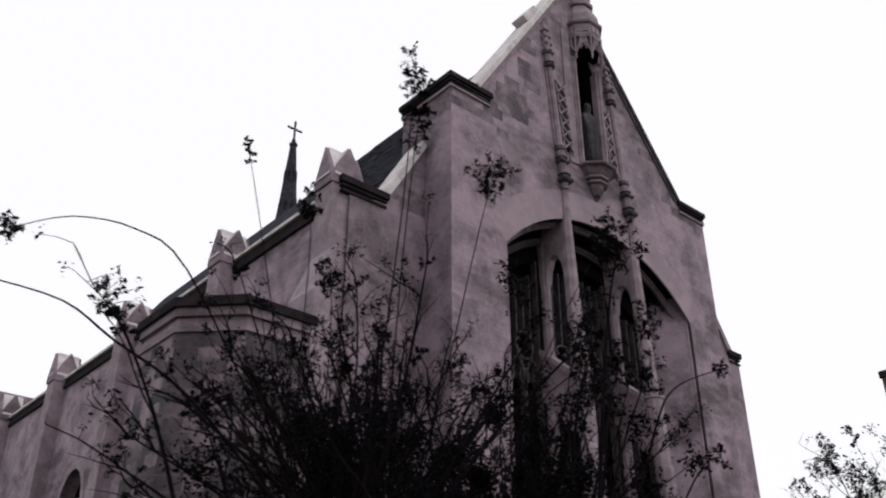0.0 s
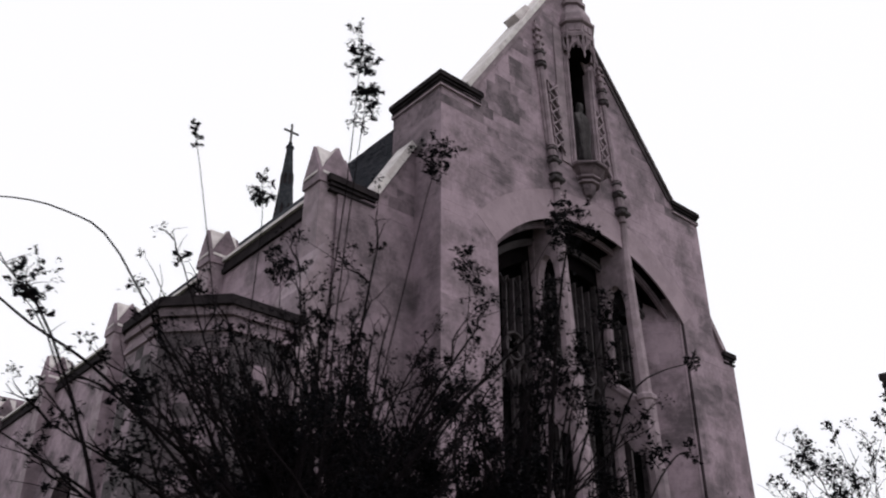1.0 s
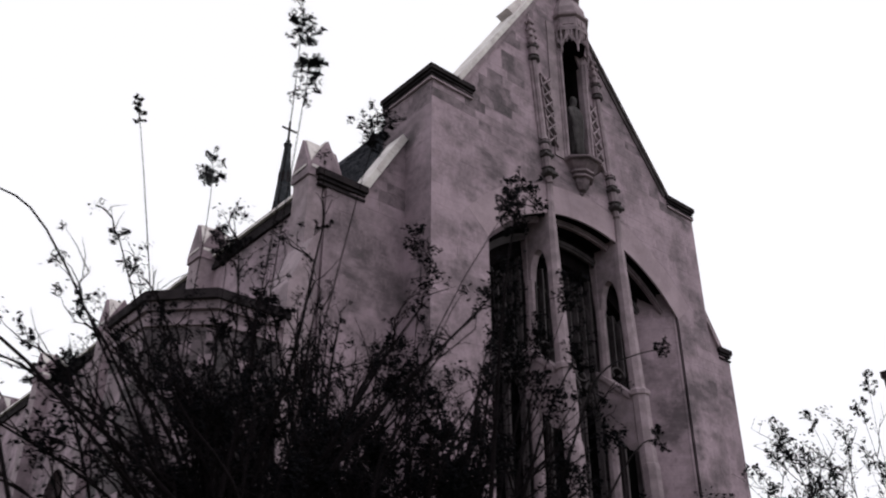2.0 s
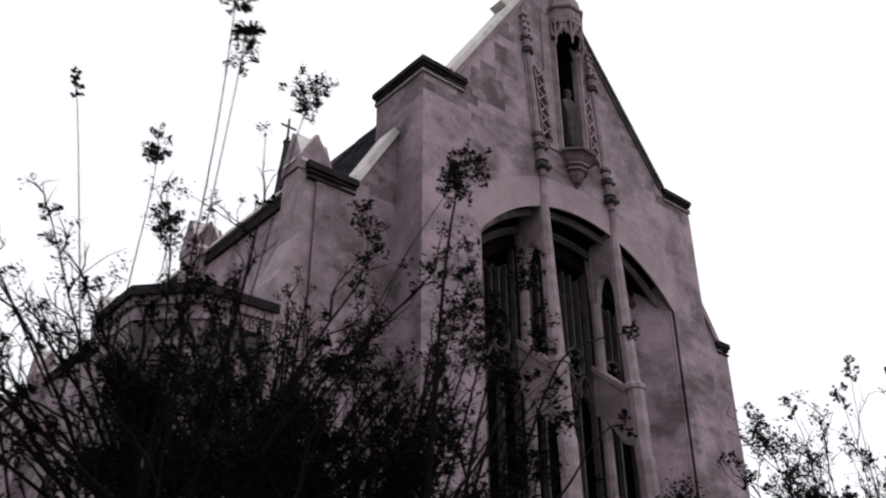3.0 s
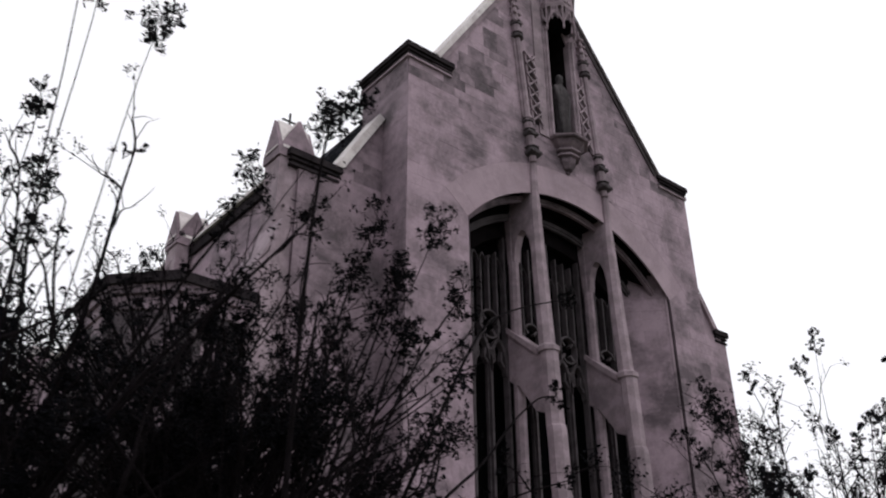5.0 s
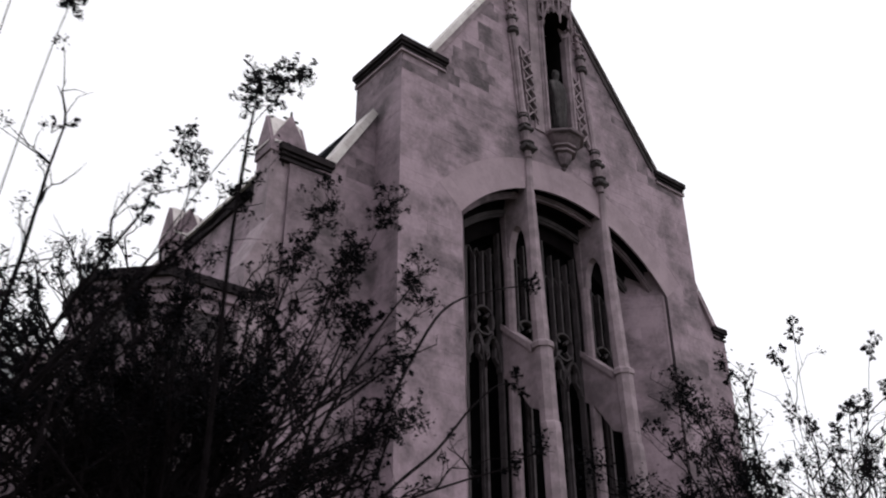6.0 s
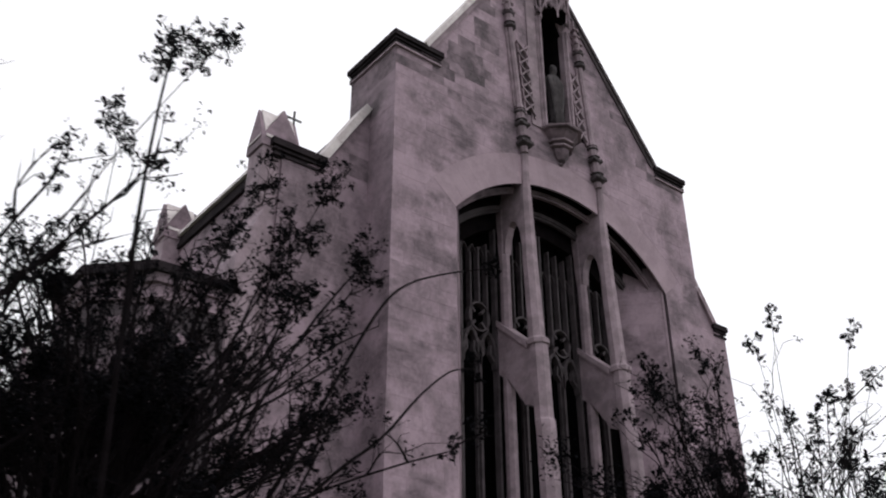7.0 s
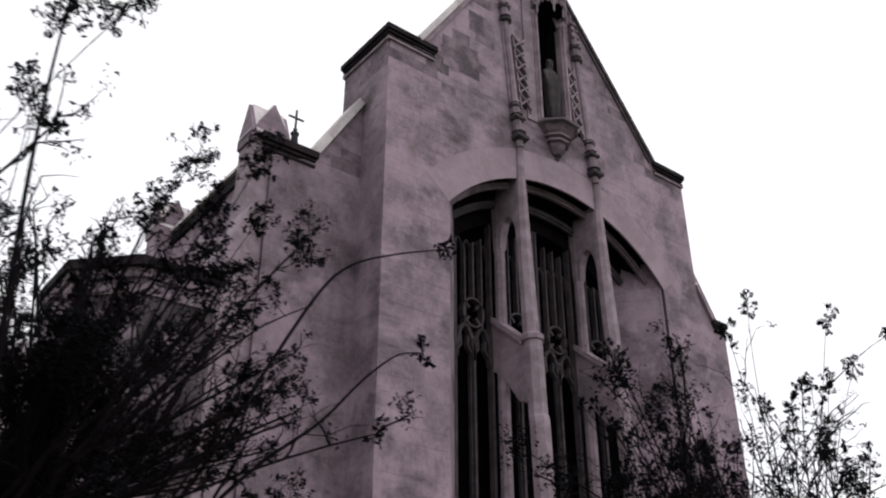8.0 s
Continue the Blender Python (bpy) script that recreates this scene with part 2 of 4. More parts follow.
def inset(d):
    """How far the splayed jamb has come in at the depth d behind the front."""
    return 0.12 + max(0.0, d - 0.143) * (SPLAY - 0.12) / 1.057


# arch orders round the window; deeper ones darker, recess shade put into their stone
for r_in, d0, d1, w, tone in ((0.06, 0.33, 0.37, 0.1, GREYED), (0.14, 0.37, 0.46, 0.15, GREYED), (-0.01, 0.46, 0.9, 0.5, SOFFIT), (0.4, 0.9, 0.94, 0.12, STAINED_SHADED), (0.48, 0.94, 1.03, 0.16, STAINED_SHADED), (0.28, 0.945, 1.035, 1.0, SOFFIT)):
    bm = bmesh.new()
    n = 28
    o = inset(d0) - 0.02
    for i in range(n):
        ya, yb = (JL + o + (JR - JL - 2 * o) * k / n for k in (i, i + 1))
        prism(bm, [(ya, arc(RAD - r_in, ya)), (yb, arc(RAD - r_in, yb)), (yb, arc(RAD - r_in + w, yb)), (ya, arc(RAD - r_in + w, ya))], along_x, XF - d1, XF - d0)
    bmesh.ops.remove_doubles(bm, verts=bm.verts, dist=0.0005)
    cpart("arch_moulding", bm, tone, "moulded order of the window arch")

# gable copings, stone by stone
for side in (-1, 1):
    foot, top = Vector((FOOT[side], 18.72)), Vector((YG, APEX))
    d = (top - foot).normalized()
    nrm = Vector((-d.y, d.x)) if side < 0 else Vector((d.y, -d.x))
    steps = 9
    length = (top - foot).length
    # Coping tones hold the light: left slope pale as sky-lit, right stained and shaded.
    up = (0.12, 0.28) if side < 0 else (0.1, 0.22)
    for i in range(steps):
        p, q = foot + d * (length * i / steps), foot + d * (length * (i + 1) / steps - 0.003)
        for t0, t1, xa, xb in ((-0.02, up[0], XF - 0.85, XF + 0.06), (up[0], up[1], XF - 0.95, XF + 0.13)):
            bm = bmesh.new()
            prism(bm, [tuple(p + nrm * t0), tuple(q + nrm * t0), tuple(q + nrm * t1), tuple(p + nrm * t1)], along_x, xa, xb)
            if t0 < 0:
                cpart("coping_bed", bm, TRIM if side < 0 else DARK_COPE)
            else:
                cpart("coping_stone", bm, COPE if side < 0 else DARK_COPE, "pale sloping coping stone" if side < 0 else "stained and shade-dark sloping coping stone")
bm = bmesh.new()
k = Vector((FOOT[-1], 18.72)) + Vector((YG - FOOT[-1], APEX - 18.72)).normalized() * 5.4
prism(bm, [(k.x - 0.62, k.y + 0.05), (k.x - 0.1, k.y - 0.15), (k.x + 0.5, k.y + 0.75), (k.x - 0.05, k.y + 0.85)], along_x, XF - 0.75, XF - 0.2)
cpart("coping_crocket", bm, COPE)


def cap(x0, x1, y0, y1, top, tall=0.4):
    """Moulded cap of a pier: thin roll, hollows, fascia and a weathered top."""
    m = bmesh.new()
    s = tall / 0.4
    rings = []
    for z, o in ((0, 0.0), (0, 0.05), (0.06, 0.05), (0.075, -0.01), (0.13, -0.01), (0.14, 0.06), (0.19, 0.06), (0.2, 0.03), (0.23, 0.03), (0.235, 0.11), (0.4, 0.11), (0.5, -0.2)):
        z = top - tall + z * s
        rings.append([m.verts.new(p) for p in ((x0 - o, y0 - o, z), (x1 + o, y0 - o, z), (x1 + o, y1 + o, z), (x0 - o, y1 + o, z))])
    for a, b in zip(rings, rings[1:]):
        for i in range(4):
            m.faces.new((a[i], a[(i + 1) % 4], b[(i + 1) % 4], b[i]))
    m.faces.new(rings[0][::-1])
    m.faces.new(rings[-1])
    return m


PIER_BACK = XF - 2.2
for side in (-1, 1):
    ya, yb = sorted((EDGE[side], YC + side * 4.7))
    bm = bmesh.new()
    box(bm, PIER_BACK, XF - 0.003, ya + 0.003, yb - 0.003, 0, 18.4)
    cpart("corner_pier", bm, JOINT)
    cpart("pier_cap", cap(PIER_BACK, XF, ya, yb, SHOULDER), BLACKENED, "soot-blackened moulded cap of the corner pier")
    bm = bmesh.new()
    box(bm, PIER_BACK - 0.03, XF + 0.07, ya - 0.07, yb + 0.03, SHOULDER - 0.5, SHOULDER - 0.45)
    box(bm, PIER_BACK - 0.02, XF + 0.04, ya - 0.04, yb + 0.02, SHOULDER - 0.449, SHOULDER - 0.401)
    cpart("cap_fillet", bm, TRIM, "thin stone fillet below the cap")

# aisle fronts, set back beside the gable
XA = XF - 1.12
for side in (-1, 1):
    y_in, y_cap, y_out = EDGE[side], YC + side * (7.55 if side < 0 else 8.35), YC + side * (8.72 if side < 0 else 8.98)
    drop = 0.0 if side < 0 else 0.22
    bm = bmesh.new()
    prism(bm, [(y_in, 0), (y_out, 0), (y_out, 14.2 - drop), (y_cap, 14.2 - drop), (y_cap, 14.55 - drop), (y_in, 16.75 if side < 0 else 18.0)], along_x, XA - 0.8, XA)
    cpart("aisle_front_wall", bm, JOINT)
    ya, yb = sorted((y_cap + side * 0.05, y_out - (0.22 if side < 0 else 0.0)))
    bm = cap(XA - 0.7, XA, ya, yb, 14.62 - drop, 0.46)
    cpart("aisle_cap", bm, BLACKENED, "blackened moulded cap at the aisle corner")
    bm = bmesh.new()
    a, b = Vector((y_cap - side * 0.02, 14.5 - drop)), Vector((y_in + side * 0.0, 16.78 if side < 0 else 18.03))
    d = (b - a).normalized()
    nrm = Vector((-d.y, d.x)) if side < 0 else Vector((d.y, -d.x))
    for i in range(3):
        p, q = a + (b - a) * (i / 3), a + (b - a) * ((i + 1) / 3 - 0.004)
        prism(bm, [tuple(p), tuple(q), tuple(q + nrm * 0.21), tuple(p + nrm * 0.21)], along_x, XA - 0.62, XA + 0.1)
    # Left slope coloured pale for sky light, right one plain stone.
    cpart("aisle_coping", bm, COPE if side < 0 else TRIM, "pale sloping coping of the aisle front" if side < 0 else "mauve-grey sloping coping of the aisle front")

# nave roof and aisle roofs behind the front
for side in (-1, 1):
    bm = bmesh.new()
    prism(bm, [(YG + 0.3, 25.15), (YC + side * 5.3, 17.6), (YC + side * 5.3, 17.4), (YG + 0.3, 24.9)], along_x, -48, XF - 1.0)
    cpart("nave_roof", bm, SLATE, "steep dark slate roof of the nave")
    bm = bmesh.new()
    prism(bm, [(YC + side * 5.2, 17.3), (YC + side * 8.6, 14.0), (YC + side * 8.6, 13.8), (YC + side * 5.2, 17.1)], along_x, -48, XF - 1.95)
    cpart("aisle_roof", bm, SLATE)

# courses of slates on the slope of the nave roof beside the gable
rng = random.Random(61)
eave, ridge = Vector((YC - 5.3, 17.6)), Vector((YG + 0.3, 25.15))
slope = (ridge - eave).normalized()
above = Vector((-slope.y, slope.x))
bm = bmesh.new()
for row in range(34):
    p = eave + slope * (0.27 * row)
    q = p + slope * 0.3
    x = XF - 1.05 - (row % 2) * 0.17
    while x > -27.0:
        wide = rng.uniform(0.3, 0.36)
        lift = rng.uniform(0.018, 0.034)
        prism(bm, [tuple(p + above * 0.002), tuple(q + above * 0.002), tuple(q + above * 0.008), tuple(p + above * lift)], along_x, x - wide + 0.012, x)
        x -= wide
tagged(cpart("roof_slates", bm, SLATE, "overlapping dark roof slates"), kind="stuff")

# side wall of the aisle with buttresses, parapet and windows
YS = YC - 8.72
PINS = (-16.76, -22.6, -29.5, -36.1, -42.7)
WINDOWS = [(PINS[i] + PINS[i + 1]) / 2 for i in (1, 2, 3)]


def pointed(c, half, z_foot, z_spring, z_top, n=6):
    """A pointed opening, as an outline from its left foot over the top to its right foot."""
    pts = [(c - half, z_foot)]
    for s in (-1, 1):
        run = range(n + 1) if s < 0 else range(n - 1, -1, -1)
        for i in run:
            t = i / n
            pts.append((c + s * half * (1 - t ** 1.7), z_spring + (z_top - z_spring) * math.sin(t * math.pi / 2) ** 0.9))
    pts.append((c + half, z_foot))
    return pts


edges = [XA - 0.79] + [w for c in WINDOWS for w in (c,)] + [-48.0]
for i in range(len(edges) - 1):
    r, l_ = edges[i], edges[i + 1]
    pts = [(r, 0), (r, 14.1), (l_, 14.1), (l_, 0)]
    if i < len(WINDOWS):
        o = pointed(l_, 1.15, 4.0, 8.6, 10.3)
        right = [p for p in o if p[0] >= l_ - 1e-6]
        pts = [(r, 0), (r, 14.1), (l_, 14.1)] + right + [(l_, 4.0), (l_, 0)]
    if i > 0:
        o = pointed(r, 1.15, 4.0, 8.6, 10.3)
        left = [p for p in o if p[0] <= r + 1e-6]
        pts = [p for p in pts if p not in ((r, 0), (r, 14.1))]
        pts = [(r, 0), (r, 4.0)] + left + [(r, 14.1)] + pts
    bm = bmesh.new()
    prism(bm, pts, along_y, YS, YS + 0.8)
    cpart("side_wall", bm, JOINT)
for c in WINDOWS:
    bm = bmesh.new()
    prism(bm, pointed(c, 1.14, 4.0, 8.6, 10.29), along_y, YS + 0.5, YS + 0.53)
    win = cpart("side_window", bm, GLASS, "pointed window with dark leaded glass")
    bm = bmesh.new()
    for x in (-0.4, 0.4):
        box(bm, c + x - 0.06, c + x + 0.06, YS + 0.38, YS + 0.49, 4.0, 9.4)
    own(part("mullion", bm, TRIM, win))
    bm = bmesh.new()
    inner, outer = pointed(c, 1.15, 4.0, 8.6, 10.3), pointed(c, 1.4, 4.0, 8.6, 10.62)
    for i in range(len(inner) - 1):
        prism(bm, [inner[i], inner[i + 1], outer[i + 1], outer[i]], along_y, YS - 0.03, YS + 0.2)
    own(part("surround", bm, TRIM, win))

for i in range(26):
    xa, xb = XA - 0.8 - i * 1.17, XA - 0.8 - (i + 1) * 1.17 + 0.012
    bm = bmesh.new()
    box(bm, xb, xa, YS - 0.1, YS + 0.3, 14.1, 14.26)
    box(bm, xb, xa, YS - 0.05, YS + 0.3, 14.26, 14.5)
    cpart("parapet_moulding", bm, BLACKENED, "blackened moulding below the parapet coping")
    bm = bmesh.new()
    prism(bm, [(YS - 0.14, 14.5), (YS + 0.5, 14.5), (YS + 0.5, 15.0), (YS + 0.25, 15.0), (YS - 0.14, 14.6)], along_x, xb, xa)
    cpart("parapet_coping", bm, COPE, "pale sloping parapet coping")

for i, px in enumerate(PINS):
    bm = bmesh.new()
    w = 0.37
    prism(bm, [(YS - 0.5, 0), (YS + 0.4, 0), (YS + 0.4, 14.45), (YS - 0.5, 14.45)], along_x, px - w, px + w)
    step, foot = (0.68, 5.0) if i else (1.05, 11.0)
    prism(bm, [(YS - step, 0), (YS - 0.49, 0), (YS - 0.49, foot + 1.4), (YS - step, foot)], along_x, px - w + 0.003, px + w - 0.003 if i else -15.98)
    but = cpart("buttress", bm, TRIM, "stepped stone buttress with a gabled pinnacle")
    # crossed gablets on top
    bm = bmesh.new()
    y0, y1 = YS - 0.56, YS + 0.5
    ym = (y0 + y1) / 2
    prism(bm, [(px - w - 0.03, 14.4), (px + w + 0.03, 14.4), (px + w + 0.03, 14.66), (px, 15.64), (px - w - 0.03, 14.66)], along_y, y0, y1)
    prism(bm, [(y0 + 0.004, 14.402), (y1 - 0.004, 14.402), (y1 - 0.004, 14.66), (ym, 15.62), (y0 + 0.004, 14.66)], along_x, px - w - 0.034, px + w + 0.034)
    own(part("gablet", bm, GREYED, but, "grimy crossed gablets"))
    # Thin pale slabs added to give the gablet tops their sky-lit tone.
    for flip, place, lo, hi, c, hw in ((0, along_y, y0 + 0.1, y1 - 0.1, px, w + 0.05), (1, along_x, px - w + 0.07, px + w - 0.07, ym, (y1 - y0) / 2 + 0.03)):
        for s in (-1, 1):
            bm = bmesh.new()
            prism(bm, [(c + s * hw, 14.64), (c, 15.635 - 0.01 * flip), (c, 15.69 - 0.01 * flip), (c + s * hw, 14.695)], place, lo, hi)
            own(part("weathering", bm, COPE, but, "pale sloping weathering slab"))

# polygonal bay at the foot of the aisle
BAY = [(-16.1, 10.37), (-16.1, 8.7), (-17.2, 7.58), (-18.95, 7.58), (-20.1, 8.7), (-20.1, YS), (-16.6, YS), (-16.6, 10.37)]
bm = bmesh.new()
prism(bm, BAY, along_z, 0, 9.85)
bay = cpart("polygonal_bay", bm, JOINT, "low polygonal bay of blotched stone")


def grown(poly, o):
    cx, cy = -18.1, 10.4
    return [(x + o * (1 if x > cx else -1) * (0.45 if abs(x - cx) < 1 else 1), y - (o if y < 10 else 0)) for x, y in poly]


for o, z0, z1 in ((0.06, 9.5, 9.62), (0.09, 9.86, 10.06), (0.18, 10.06, 10.28)):
    bm = bmesh.new()
    prism(bm, grown(BAY, o), along_z, z0, z1)
    own(part("bay_cornice", bm, GREYED if z0 < 10 else BLACKENED, bay, "grimy moulded cornice band"))

# closing walls behind, never seen from the front
bm = bmesh.new()
box(bm, -48.4, -48.0, YS, 2 * YC - YS, 0, 17.5)
cpart("rear_wall", bm, JOINT)
bm = bmesh.new()
box(bm, -48.0, XA - 0.8, 2 * YC - YS - 0.8, 2 * YC - YS, 0, 14.1)
cpart("far_side_wall", bm, JOINT)

# ---- great window ----
GX = BACK - 0.2         # plane of the glass
M1, M2 = WC - 1.68, WC + 1.5
great = thing("great_window", (GX, WC, SILL), "tall traceried window with dark glass in a deep arch")
great.parent = church
great.matrix_parent_inverse = Matrix.Translation(church.location).inverted()
GINV = Matrix.Translation(great.location).inverted()


def wpart(name, bm, material, label="", smooth=False):
    ob = part(name, bm, material, great, label, smooth)
    ob.matrix_parent_inverse = GINV
    return ob


bm = bmesh.new()
inn = SPLAY - 0.05
pts = [(JL + inn, SILL)] + [(y, arc(RAD - 0.86, y)) for y in [JL + inn + (JR - JL - 2 * inn) * i / 20 for i in range(21)]] + [(JR - inn, SILL)]
prism(bm, pts, along_x, GX - 0.04, GX)
wpart("glass", bm, GLASS, "dark leaded glass")
bm = bmesh.new()
prism(bm, [(XF + 0.1, SILL - 0.25), (XF + 0.1, SILL - 0.1), (GX - 0.04, SILL + 0.35), (GX - 0.04, SILL - 0.25)], along_y, JL - 0.1, JR + 0.1)
wpart("sill", bm, TRIM)


def fin(y):
    """Deep pierced mullion: a front shaft, a rear shaft and webs between with sloping edges."""
    m = bmesh.new()
    leaning(m, y, [(SILL, XF + 0.4, 0.28), (8.4, XF + 0.29, 0.27), (8.55, XF + 0.27, 0.27), (8.6, XF + 0.25, 0.255), (10.6, XF + 0.2, 0.25), (10.62, XF + 0.19, 0.31), (10.74, XF + 0.19, 0.31), (10.84, XF + 0.14, 0.235),
                   (13.2, XF + 0.04, 0.22), (15.2, XF, 0.18), (15.9, XF + 0.02, 0.13), (16.75, XF + 0.04, 0.115)])
    wpart("front_shaft", m, TRIM)
    m = bmesh.new()
    lathe(m, XF - 0.98, y, [(SILL, 0.17), (11.6, 0.16), (15.4, 0.15)], 8, math.pi / 8)
    wpart("rear_shaft", m, TRIM)
    m = bmesh.new()
    prism(m, [(XF + 0.15, 8.95), (XF + 0.1, 10.66), (XF - 0.15, 10.7), (XF - 1.25, 11.65), (XF - 1.25, 10.2), (XF - 0.85, 9.95), (XF - 0.25, 9.1)], along_y, y - 0.15, y + 0.15)
    wpart("web", m, TRIM, "plain stone web between the shafts")
    m = bmesh.new()
    prism(m, [(XF - 0.05, 10.58), (XF - 0.05, 10.76), (XF - 1.2, 11.75), (XF - 1.2, 11.57)], along_y, y - 0.22, y + 0.22)
    wpart("sloping_nosing", m, TRIM)
    m = bmesh.new()
    lower = [(XF - 0.12, 13.3), (XF - 0.14, 13.8), (XF - 0.2, 14.2), (XF - 0.32, 14.5), (XF - 0.48, 14.62), (XF - 0.64, 14.52), (XF - 0.77, 14.2), (XF - 0.83, 13.75)]
    prism(m, [(XF - 0.05, 15.95), (XF - 0.05, 13.3)] + lower + [(XF - 1.1, 13.75), (XF - 1.2, 15.9)], along_y, y - 0.12, y + 0.12)
    wpart("upper_web", m, TRIM)


fin(M1)
fin(M2)


def tracery(yl, yr):
    """Two tall lights with pointed heads below, four narrow panels and a pierced round above, in one bay."""
    w = yr - yl
    c = (yl + yr) / 2
    x0, x1 = GX + 0.003, GX + 0.2

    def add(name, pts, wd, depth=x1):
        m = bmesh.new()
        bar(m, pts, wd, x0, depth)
        wpart(name, m, STAINED_SHADED)

    for y in (yl + 0.06, yr - 0.06):
        add("jamb_shaft", [(y, SILL), (y, arc(RAD - 0.9, y))], 0.075)
    add("centre_mullion", [(c, SILL), (c, 11.0)], 0.075)
    for s in (-1, 1):
        add("mullion_fillet", [(c + s * 0.065, SILL), (c + s * 0.065, 10.7)], 0.03, x1 - 0.09)
    for a, b in ((yl + 0.1, c), (c, yr - 0.1)):
        h, mid = (b - a) / 2, (a + b) / 2
        for s in (-1, 1):
            run = [(mid + s * h * (1 - t ** 1.6), 10.35 + 0.95 * math.sin(t * math.pi / 2)) for t in (0, 0.2, 0.4, 0.6, 0.8, 1)]
            add("light_head", run, 0.09)
            add("cusp", [(mid + s * h * 0.82, 10.55), (mid + s * h * 0.38, 10.72), (mid + s * h * 0.45, 10.98)], 0.06, x1 - 0.05)
        add("panel_mullion", [(mid, 11.25), (mid, arc(RAD - 1.3, mid))], 0.045)
        for s in (-1, 1):
            q = mid + s * h / 2
            for t in (-1, 1):
                add("panel_head", [(q + t * h / 2, 13.5), (q + t * h * 0.38, 13.75), (q, 13.95)], 0.028, x1 - 0.08)
    add("upper_mullion", [(c, 12.15), (c, arc(RAD - 1.3, c))], 0.055)
    rr = min(0.36, w * 0.27)
    m = bmesh.new()
    loops = [[m.verts.new((x, c + (rr + o) * math.cos(k * math.pi / 8), 11.72 + (0.42 + o) * math.sin(k * math.pi / 8))) for k in range(16)] for x, o in ((x0, -0.025), (x1, -0.025), (x1, 0.025), (x0, 0.025))]
    for i in range(4):
        p, q = loops[i], loops[(i + 1) % 4]
        for k in range(16):
            m.faces.new((p[k], p[(k + 1) % 16], q[(k + 1) % 16], q[k]))
    wpart("rosette", m, STAINED_SHADED)
    for k in range(4):
        a = math.pi / 4 + k * math.pi / 2
        add("cusp", [(c + rr * math.cos(a), 11.72 + 0.42 * math.sin(a)), (c + rr * 0.5 * math.cos(a), 11.72 + 0.2 * math.sin(a))], 0.07, x1 - 0.05)


for yl, yr in ((JL + SPLAY, M1 - 0.1), (M1 + 0.1, (M1 + M2) / 2), ((M1 + M2) / 2, M2 - 0.1), (M2 + 0.1, JR - SPLAY)):
    tracery(yl, yr)

# ---- niche with canopy, flanking shafts and openwork ----
NC = (M1 + M2) / 2 - 0.04
niche = thing("niche", (XF, NC, 16.9), "carved niche with corbel, canopy and flanking crocketed shafts")
niche.parent = church
niche.matrix_parent_inverse = Matrix.Translation(church.location).inverted()
NINV = Matrix.Translation(niche.location).inverted()


def npart(name, bm, material=TRIM, label="", smooth=False):
    ob = part(name, bm, material, niche, label, smooth)
    ob.matrix_parent_inverse = NINV
    return ob


# Niche inside coloured near black in place of its shade.
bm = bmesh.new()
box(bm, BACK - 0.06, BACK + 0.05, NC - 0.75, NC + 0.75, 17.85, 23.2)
npart("niche_back", bm, SOFFIT, "shade-dark back of the niche")
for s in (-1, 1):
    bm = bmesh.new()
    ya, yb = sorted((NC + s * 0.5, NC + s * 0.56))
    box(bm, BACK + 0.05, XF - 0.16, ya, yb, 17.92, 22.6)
    npart("niche_lining", bm, SOFFIT, "shade-dark side of the niche")
# Corbel body dark for the shade on its undersides; bands keep trim stone.
bm = bmesh.new()
lathe(bm, XF - 0.02, NC, [(16.92, 0.04), (16.98, 0.11), (17.05, 0.06), (17.1, 0.18), (17.3, 0.3), (17.44, 0.33), (17.46, 0.43), (17.53, 0.43), (17.55, 0.37), (17.6, 0.37), (17.62, 0.48), (17.7, 0.48), (17.72, 0.42), (17.8, 0.52), (17.95, 0.66), (17.97, 0.76), (18.06, 0.78), (18.1, 0.7)], 8, math.pi / 8)
npart("corbel", bm, SOOTED_SHADED, "stepped octagonal corbel darkened for shade")
for z0, z1, r in ((17.455, 17.535, 0.445), (17.615, 17.705, 0.495), (18.0, 18.04, 0.785)):
    bm = bmesh.new()
    lathe(bm, XF - 0.02, NC, [(z0, r - 0.04), (z0 + 0.01, r), (z1 - 0.01, r), (z1, r - 0.04)], 8, math.pi / 8)
    npart("corbel_band", bm, TRIM, "pale moulded band")
def lean(bm):
    """The shafts and openwork stand a little out of plumb."""
    for v in bm.verts:
        v.co.y -= 0.078 * (v.co.z - 20.0)
    return bm


def ring(bm, x, y, z0, z1, r, n=8):
    """A carved knop: swelling roll between two hollows, with a fillet above."""
    h = z1 - z0
    lathe(bm, x, y, [(z0, r * 0.62), (z0 + h * 0.12, r * 0.95), (z0 + h * 0.4, r), (z0 + h * 0.55, r * 0.72), (z0 + h * 0.7, r * 0.7), (z0 + h * 0.82, r * 0.92), (z1, r * 0.6)], n, math.pi / 8)


